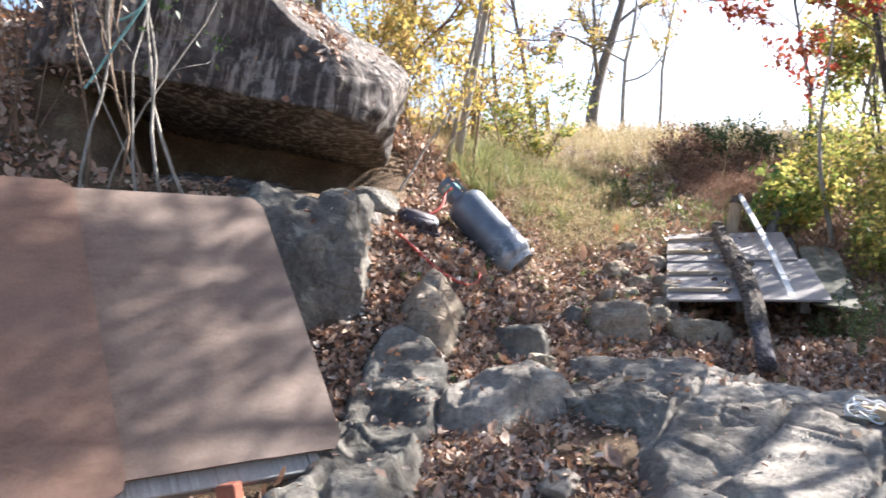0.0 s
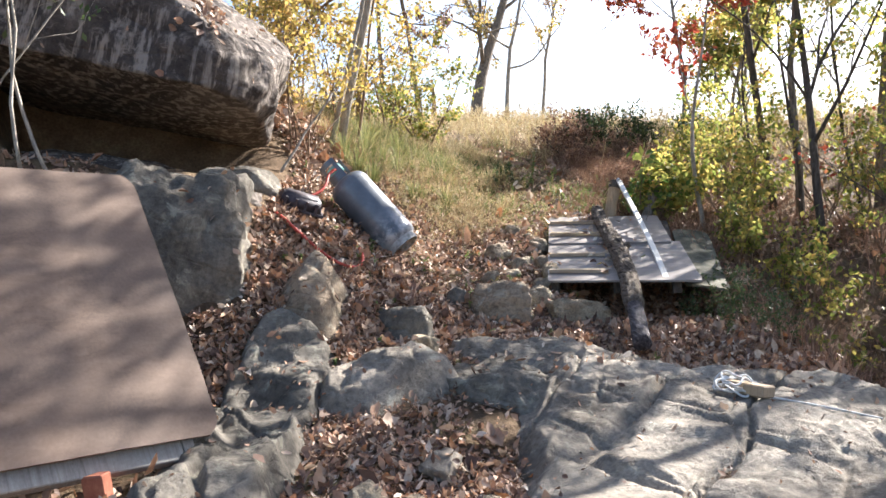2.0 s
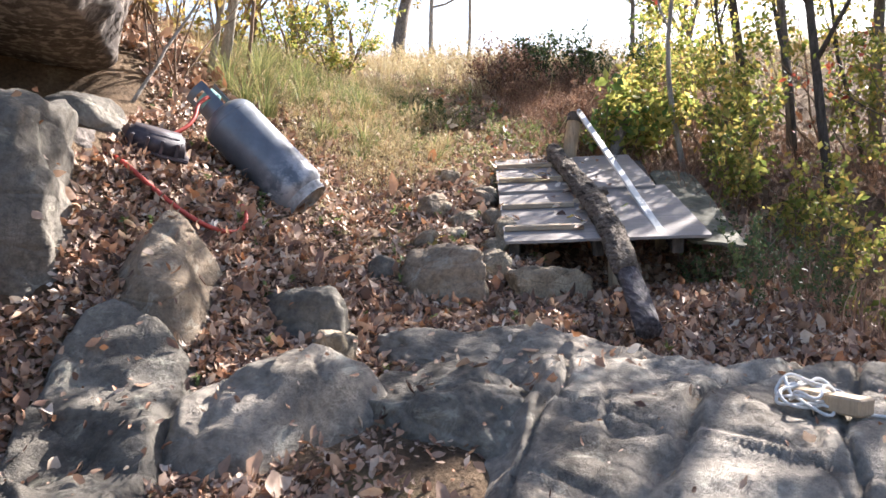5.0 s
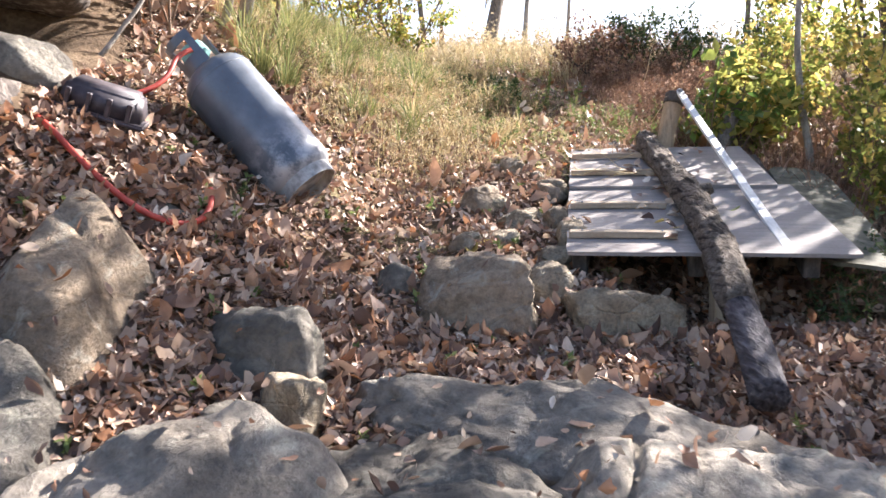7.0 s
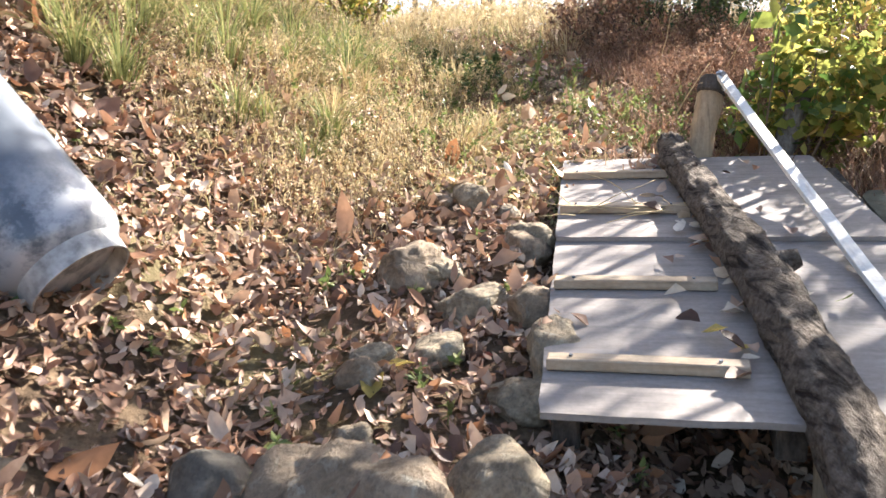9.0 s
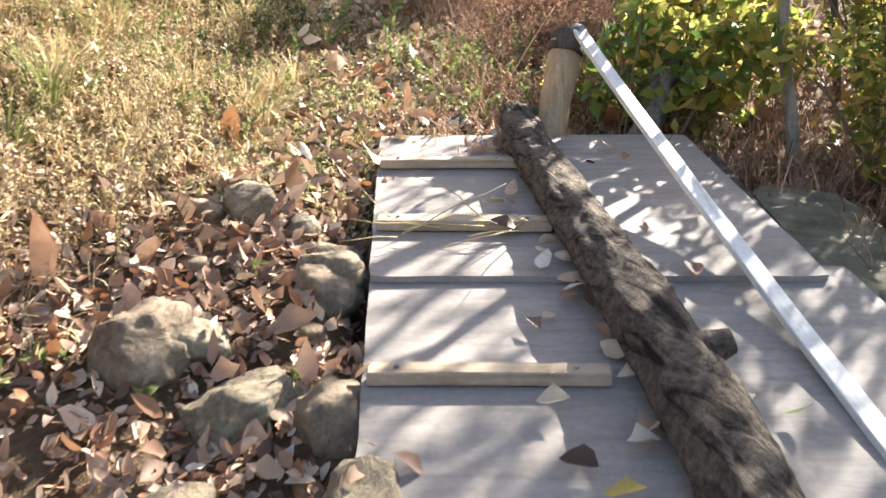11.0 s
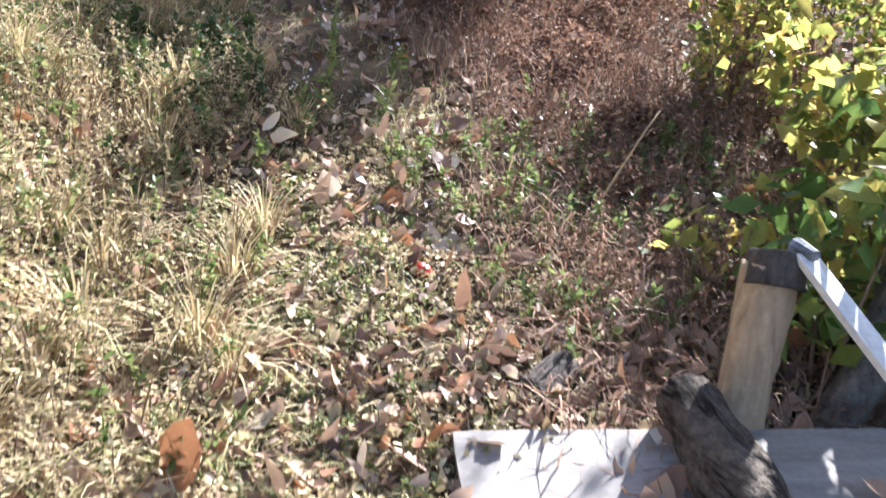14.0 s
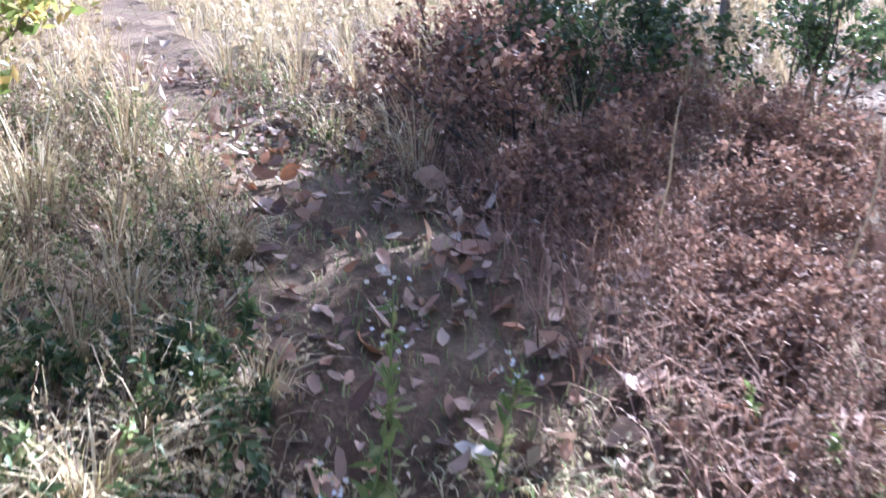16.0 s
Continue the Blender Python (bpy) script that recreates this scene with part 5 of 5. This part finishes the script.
def tufts(name, n, per, x0, x1, y0, y1, keep, h, seed, mat, label, radius=0.05):
    """Grass in tussocks whose blades arch outwards."""
    C, N, S, rng = scatter(n, x0, x1, y0, y1, keep, seed)
    C = C[S]
    k = np.repeat(np.arange(len(C)), per)
    m = len(k)
    a, q = rng.uniform(0, 2 * np.pi, m), rng.uniform(0, 1, m) ** 0.6
    lean = np.stack([np.cos(a), np.sin(a), np.zeros(m)], 1)
    lean[:, 2] = -0.12 * q
    P = C[k] + lean * (radius * q)[:, None]
    size = h * rng.uniform(0.55, 1.3, len(C))[k]
    return tagged(new(name, blades_mesh(name, P, lean, size * rng.uniform(0.5, 1.15, m), 0.0026 * rng.uniform(0.6, 1.5, m), 0.15 + 0.95 * q * rng.uniform(0.6, 1.1, m), mat, rng)), label, "grass", kind="stuff")


def low(X, Y):
    return 1 - off_path(X, Y, 0.5, 1.0)


grass("dry_grass", 26000, 0.6, 3.6, 8.2, 13.5, patch(bank, 1.1, 71), 0.10, 61, M_STRAW, "matted straw-coloured dry grass on the bank", (0.5, 1.3), 0.0025)
tufts("dry_tussocks", 330, 80, -0.6, 3.2, 8.3, 13.5, lambda X, Y: bank(X, Y) * smoothstep(9.2, 10.0, Y), 0.24, 62, M_STRAW, "arching tussocks of straw-coloured grass on the bank")
tufts("green_tussocks", 60, 90, 0.0, 1.5, 8.4, 11.5, lambda X, Y: bank(X, Y) * smoothstep(8.6, 9.1, Y) * smoothstep(-0.5, -0.9, X - path_x(Y)), 0.40, 67, M_GREENGRASS, "arching tussocks of green grass on the bank", 0.06)
tufts("dry_tussocks", 1700, 40, -6, 10, 12.8, 32, bank, 0.5, 63, M_STRAW, "tall dry grass tussocks along the crest", 0.08)
grass("dry_grass", 12000, 2.6, 4.6, 8.6, 13.5, lambda X, Y: off_path(X, Y, 0.25, 0.7) * 0.8, 0.16, 64, M_DEAD, "short red-brown dry grass beside the path", (0.4, 1.2), 0.0022)
grass("green_grass", 9000, 1.8, 4.2, 9.4, 15.0, lambda X, Y: 1 - off_path(X, Y, 0.25, 0.9), 0.05, 65, M_GREENGRASS, "short green grass along the footpath", (0.2, 1.0), 0.0022)
grass("dry_grass", 9000, 3.0, 7.0, 4.0, 9.5, lambda X, Y: smoothstep(3.2, 3.9, X) * 0.8, 0.28, 66, M_DEAD, "dry brown stalks along the gully", (0.2, 1.0), 0.0025)


grass("dry_grass", 24000, 1.1, 3.3, 8.9, 11.6, patchy(0.1, 1.0, 1.5, 46), 0.055, 68, M_STRAW, "short trodden straw-coloured grass on the footpath", (0.5, 1.4), 0.0018)


def weeds(name, n, x0, x1, y0, y1, keep, h, seed, stem_mat, leaf_mat, label, per=12, lsize=0.02):
    """Upright stalks with many small leaves, as ground cover."""
    P, N, S, rng = scatter(n, x0, x1, y0, y1, keep, seed)
    P = P[S]
    lines, LP, LA = [], [], []
    for p in P:
        pts, rad = limb(rng, p, (*rng.normal(0, 0.25, 2), 1.0), h * rng.uniform(0.5, 1.2), 0.0028, 4, 0.16, 0.05, 0.4)
        lines.append((pts, rad))
        f = rng.uniform(0.25, 1.0, per) * (len(pts) - 1)
        i0 = np.minimum(f.astype(int), len(pts) - 2)
        LP.append(pts[i0] + (pts[i0 + 1] - pts[i0]) * (f - i0)[:, None])
        LA.append(rng.normal(0, 1, (per, 3)) + np.array([0, 0, 0.25]))
    LP, LA = np.concatenate(LP), np.concatenate(LA)
    top = tagged(new(name, tubes_mesh(name, lines, stem_mat, 3)), label, "weeds", kind="stuff")
    L = lsize * rng.uniform(0.6, 1.5, len(LP))
    child(new("foliage", small_leaves("foliage", LP, LA, rng.normal(0, 1, LP.shape) + np.array([0, 0, 0.8]), L, L * 0.45, leaf_mat, rng)), top)
    return top


weeds("dry_weeds", 3600, 0.2, 3.4, 8.6, 14.5, bank, 0.26, 81, M_TWIG, M_STRAW, "dry seeded weed stalks on the bank", 22, 0.017)
weeds("grey_green_weeds", 1300, 0.4, 3.2, 9.6, 15.5, bank, 0.20, 85, M_TWIG, M_GREENGRASS, "fine grey-green weeds on the bank", 26, 0.018)
weeds("dry_weeds", 2600, 3.0, 6.0, 9.8, 15.0, lambda X, Y: off_path(X, Y, 0.45, 1.1), 0.28, 82, M_TWIG, M_DEAD, "red-brown dry weed stalks beside the path", 22, 0.018)
weeds("dry_weeds", 2200, -4, 8, 14, 30, bank, 0.7, 86, M_TWIG, M_STRAW, "tall dry weeds along the crest", 16, 0.05)
weeds("green_weeds", 420, 0.9, 3.2, 9.5, 14.5, bank, 0.18, 83, M_WEED, M_WEED, "low green weeds in the bank's grass", 22, 0.028)
weeds("green_weeds", 260, -0.6, 2.4, 5.6, 8.6, lambda X, Y: 0.5 + 0 * X, 0.07, 84, M_WEED, M_WEED, "sprigs of green weeds among fallen leaves", 12, 0.03)
weeds("green_weeds", 70, 1.85, 2.6, 11.3, 12.1, lambda X, Y: smoothstep(0.42, 0.2, np.hypot(X - 2.22, Y - 11.7)), 0.22, 88, M_WEED, M_DARKBUSH, "low bushy green weeds beside the path", 34, 0.035)
weeds("green_weeds", 60, 3.0, 3.7, 6.2, 7.3, lambda X, Y: 1 + 0 * X, 0.5, 87, M_TWIG, M_DARKBUSH, "dark feathery weeds before the platform's corner", 40, 0.03)


weeds("green_weeds", 1000, 1.5, 3.3, 8.9, 11.0, patchy(-0.5, 1.2, 1.7, 43), 0.05, 89, M_GREENGRASS, M_GREENGRASS, "low green clover and moss-like weeds along the footpath", 16, 0.018)
weeds("green_weeds", 220, 1.3, 2.5, 10.9, 12.8, patchy(-0.3, 1.2, 1.5, 44), 0.16, 90, M_GREENGRASS, M_DARKBUSH, "bluish green leafy weeds beside the upper path", 30, 0.03)


weeds("green_weeds", 320, 2.8, 4.3, 9.7, 11.4, patchy(-0.3, 1.2, 1.6, 47), 0.15, 91, M_GREENGRASS, M_WEED, "small green weeds among dry grass beside the path", 22, 0.026)


def tall_weed(x, y, h, seed, lean):
    rng = np.random.default_rng(seed)
    z = float(height(x, y)) - 0.02
    top = empty("fleabane", pose(x, y, z), "upright bright green weed with tiny white flowers on the path", "weed", "tall weeds on the path")
    pts, rad = limb(rng, (0, 0, 0), (lean, 0, 1), h, 0.004, 7, 0.06, 0.0, 0.4)
    child(new("stem", tubes_mesh("stem", [(pts, rad)], M_WEED, 5)), top)
    n = 46
    f = rng.uniform(0.12, 0.98, n) * (len(pts) - 1)
    i0 = np.minimum(f.astype(int), len(pts) - 2)
    LP = pts[i0] + (pts[i0 + 1] - pts[i0]) * (f - i0)[:, None]
    L = 0.07 * rng.uniform(0.6, 1.2, n) * (1.2 - 0.7 * f / 7)
    tagged(child(new("foliage", small_leaves("foliage", LP, rng.normal(0, 1, (n, 3)) + np.array([0, 0, 0.5]), rng.normal(0, 1, (n, 3)) + np.array([0, 0, 1.0]), L, L * 0.3, M_WEED, rng)), top), kind="stuff")
    m = 14
    FP = pts[-1] + rng.normal(0, 0.03, (m, 3))
    tagged(child(new("flower_head", small_leaves("flower_head", FP, rng.normal(0, 1, (m, 3)), rng.normal(0, 1, (m, 3)), np.full(m, 0.014), np.full(m, 0.012), M_ROPE, rng)), top), "tiny white flowers", kind="stuff")


for i, (x, y, h, lean) in enumerate([(2.62, 11.32, 0.55, 0.22), (2.70, 11.36, 0.42, 0.1), (2.95, 11.42, 0.30, 0.25), (2.58, 11.22, 0.25, -0.2)]):
    tall_weed(x, y, h, 500 + i, lean)

# ---- single leaves and twigs on the platform and path ----
LEAFCOL = {"brown": M_ONELEAF, "pale": M_PALELEAF, "yellow": M_YELLOW, "red": M_RED, "green": M_WEED}


def single_leaf(p, n, size, colour, seed, label, group):
    rng = np.random.default_rng(seed)
    up = unit(np.array(n) + rng.normal(0, 0.18, 3))
    ax = np.cross(up, rng.normal(0, 1, 3))
    P0 = np.zeros((1, 3))
    ob = new("leaf", leaves_mesh("leaf", P0, ax[None], up[None], np.array([size]), np.array([size * rng.uniform(0.55, 0.8)]), LEAFCOL[colour], 0.35, rng))
    ob.location = Vector(p) + Vector(n) * 0.01
    return tagged(ob, label, "leaf", group)


rl = random.Random(12)
pn = (PF.to_3x3() @ Vector((0, 0, 1)))[:]
for i in range(64):
    v = rl.uniform(0.15, 2.5)
    u = 0.56 + 0.02 * math.sin(v * 3) - abs(rl.gauss(0, 0.09)) + (0.30 if rl.random() < 0.12 else 0)
    zz = 0.010 if v < 1.28 else 0.030
    col = rl.choice(["brown"] * 7 + ["pale"] * 4 + ["yellow", "green"])
    p = PF @ Vector((u + SK * v, v, zz))
    single_leaf(p, pn, rl.uniform(0.04, 0.085), col, 600 + i, "curled %s fallen leaf on the plywood beside the log" % col, "leaves on the platform")
for i, (x, y, col, s) in enumerate([(2.67, 10.28, "red", 0.10), (2.12, 10.05, "pale", 0.11), (2.76, 10.6, "green", 0.12), (2.46, 10.94, "red", 0.09), (2.8, 10.3, "yellow", 0.11), (2.37, 10.9, "brown", 0.12), (2.9, 10.9, "yellow", 0.12),
                                  (2.95, 11.0, "brown", 0.13), (2.82, 10.95, "brown", 0.12), (3.0, 10.85, "brown", 0.11), (2.55, 10.4, "yellow", 0.10), (2.45, 10.2, "brown", 0.12), (1.55, 7.75, "green", 0.12), (1.5, 7.6, "yellow", 0.12),
                                  (1.45, 7.45, "yellow", 0.14), (1.62, 7.5, "brown", 0.15), (1.75, 7.7, "red", 0.1), (2.5, 11.9, "brown", 0.12), (2.4, 12.2, "brown", 0.14), (2.75, 11.7, "brown", 0.12)]):
    loc, nor, _ = drop(x, y)
    single_leaf(loc[:], unit(np.array(nor) + np.array([0, 0, 1.5])), s * 0.7, col, 700 + i, "broad %s fallen leaf on the footpath" % col, "broad leaves on the path")
for i in range(14):
    v, u = rl.uniform(1.45, 1.6), rl.uniform(0.05, 0.45)
    p = PF @ Vector((u + SK * v, v, 0.05))
    d = PF.to_3x3() @ Vector((rl.uniform(-1, 1), rl.uniform(-0.25, 0.25), 0.05))
    pts, rad = limb(np.random.default_rng(800 + i), p[:], d[:], rl.uniform(0.12, 0.35), 0.0022, 5, 0.10, 0.0, 0.5)
    tagged(new("dry_stalk", tubes_mesh("dry_stalk", [(pts, rad)], M_STRAW, 4)), "thin dry straw stalk on the plywood", "stalk", "straw on the platform")
for i, (x, y, col, s, what) in enumerate([(2.38, 11.0, "pale", 0.10, "pale"), (2.36, 11.03, "pale", 0.085, "pale"), (1.68, 9.28, "yellow", 0.13, "broad yellow"), (2.05, 9.75, "pale", 0.09, "tan"), (2.2, 11.6, "pale", 0.10, "pale"), (3.0, 11.5, "pale", 0.10, "pale")]):
    loc, nor, _ = drop(x, y)
    single_leaf((loc.x, loc.y, loc.z + (0.10 if i < 2 else 0.015)), (0.5, -0.8, 0.3) if i < 2 else nor[:], s, col, 760 + i, what + " dry leaf caught in the grass of the bank", "leaves caught in the grass")


def fruit(x, y, r):
    """A round fruit, a little flattened, with a dimple and a stalk."""
    loc, _, _ = drop(x, y)
    top = empty("fruit", pose(x, y, loc.z + r * 0.8, 20, 15, 0), "small round red fruit lying on the footpath", "fruit")
    prof = [(r * math.sin(a) * (1 - 0.04 * math.cos(a)), -r * 0.92 * math.cos(a) - 0.12 * r * max(0.0, math.cos(math.pi - a)) ** 8) for a in np.linspace(0.08, math.pi - 0.08, 16)]
    part("flesh", lathe(prof, 20), M_FRUIT, top, "", True)
    part("stalk", lathe([(0.003, r * 0.7), (0.0025, r * 1.15), (0.003, r * 1.3)], 6), M_TWIG, top)


fruit(2.68, 10.26, 0.026)
plant("vine", 3.55, 9.55, "broad-leaved green vine climbing over the slanting post", "vine", 420, 0.85, 0.008, stems=7, levels=3, kids=4, leaf=M_VINE, nleaf=260, lsize=0.105, bark=M_TWIG, splay=0.5, wob=0.3, first=0.1)
for i, (x, y, h, lean) in enumerate([(4.2, 11.8, 0.75, 0.45), (3.9, 12.3, 0.6, 0.3), (4.6, 11.2, 0.6, -0.3), (2.2, 13.2, 0.7, 0.5), (1.8, 12.6, 0.6, -0.4), (3.3, 10.4, 0.5, 0.6)]):
    pts, rad = limb(np.random.default_rng(830 + i), (x, y, float(height(x, y))), (lean, 0.1, 0.8), h, 0.006, 6, 0.07, 0.0, 0.4)
    tagged(new("dry_stalk", tubes_mesh("dry_stalk", [(pts, rad)], M_STRAW, 5)), "pale dry stalk leaning out of the thicket", "stalk", "leaning dry stalks")
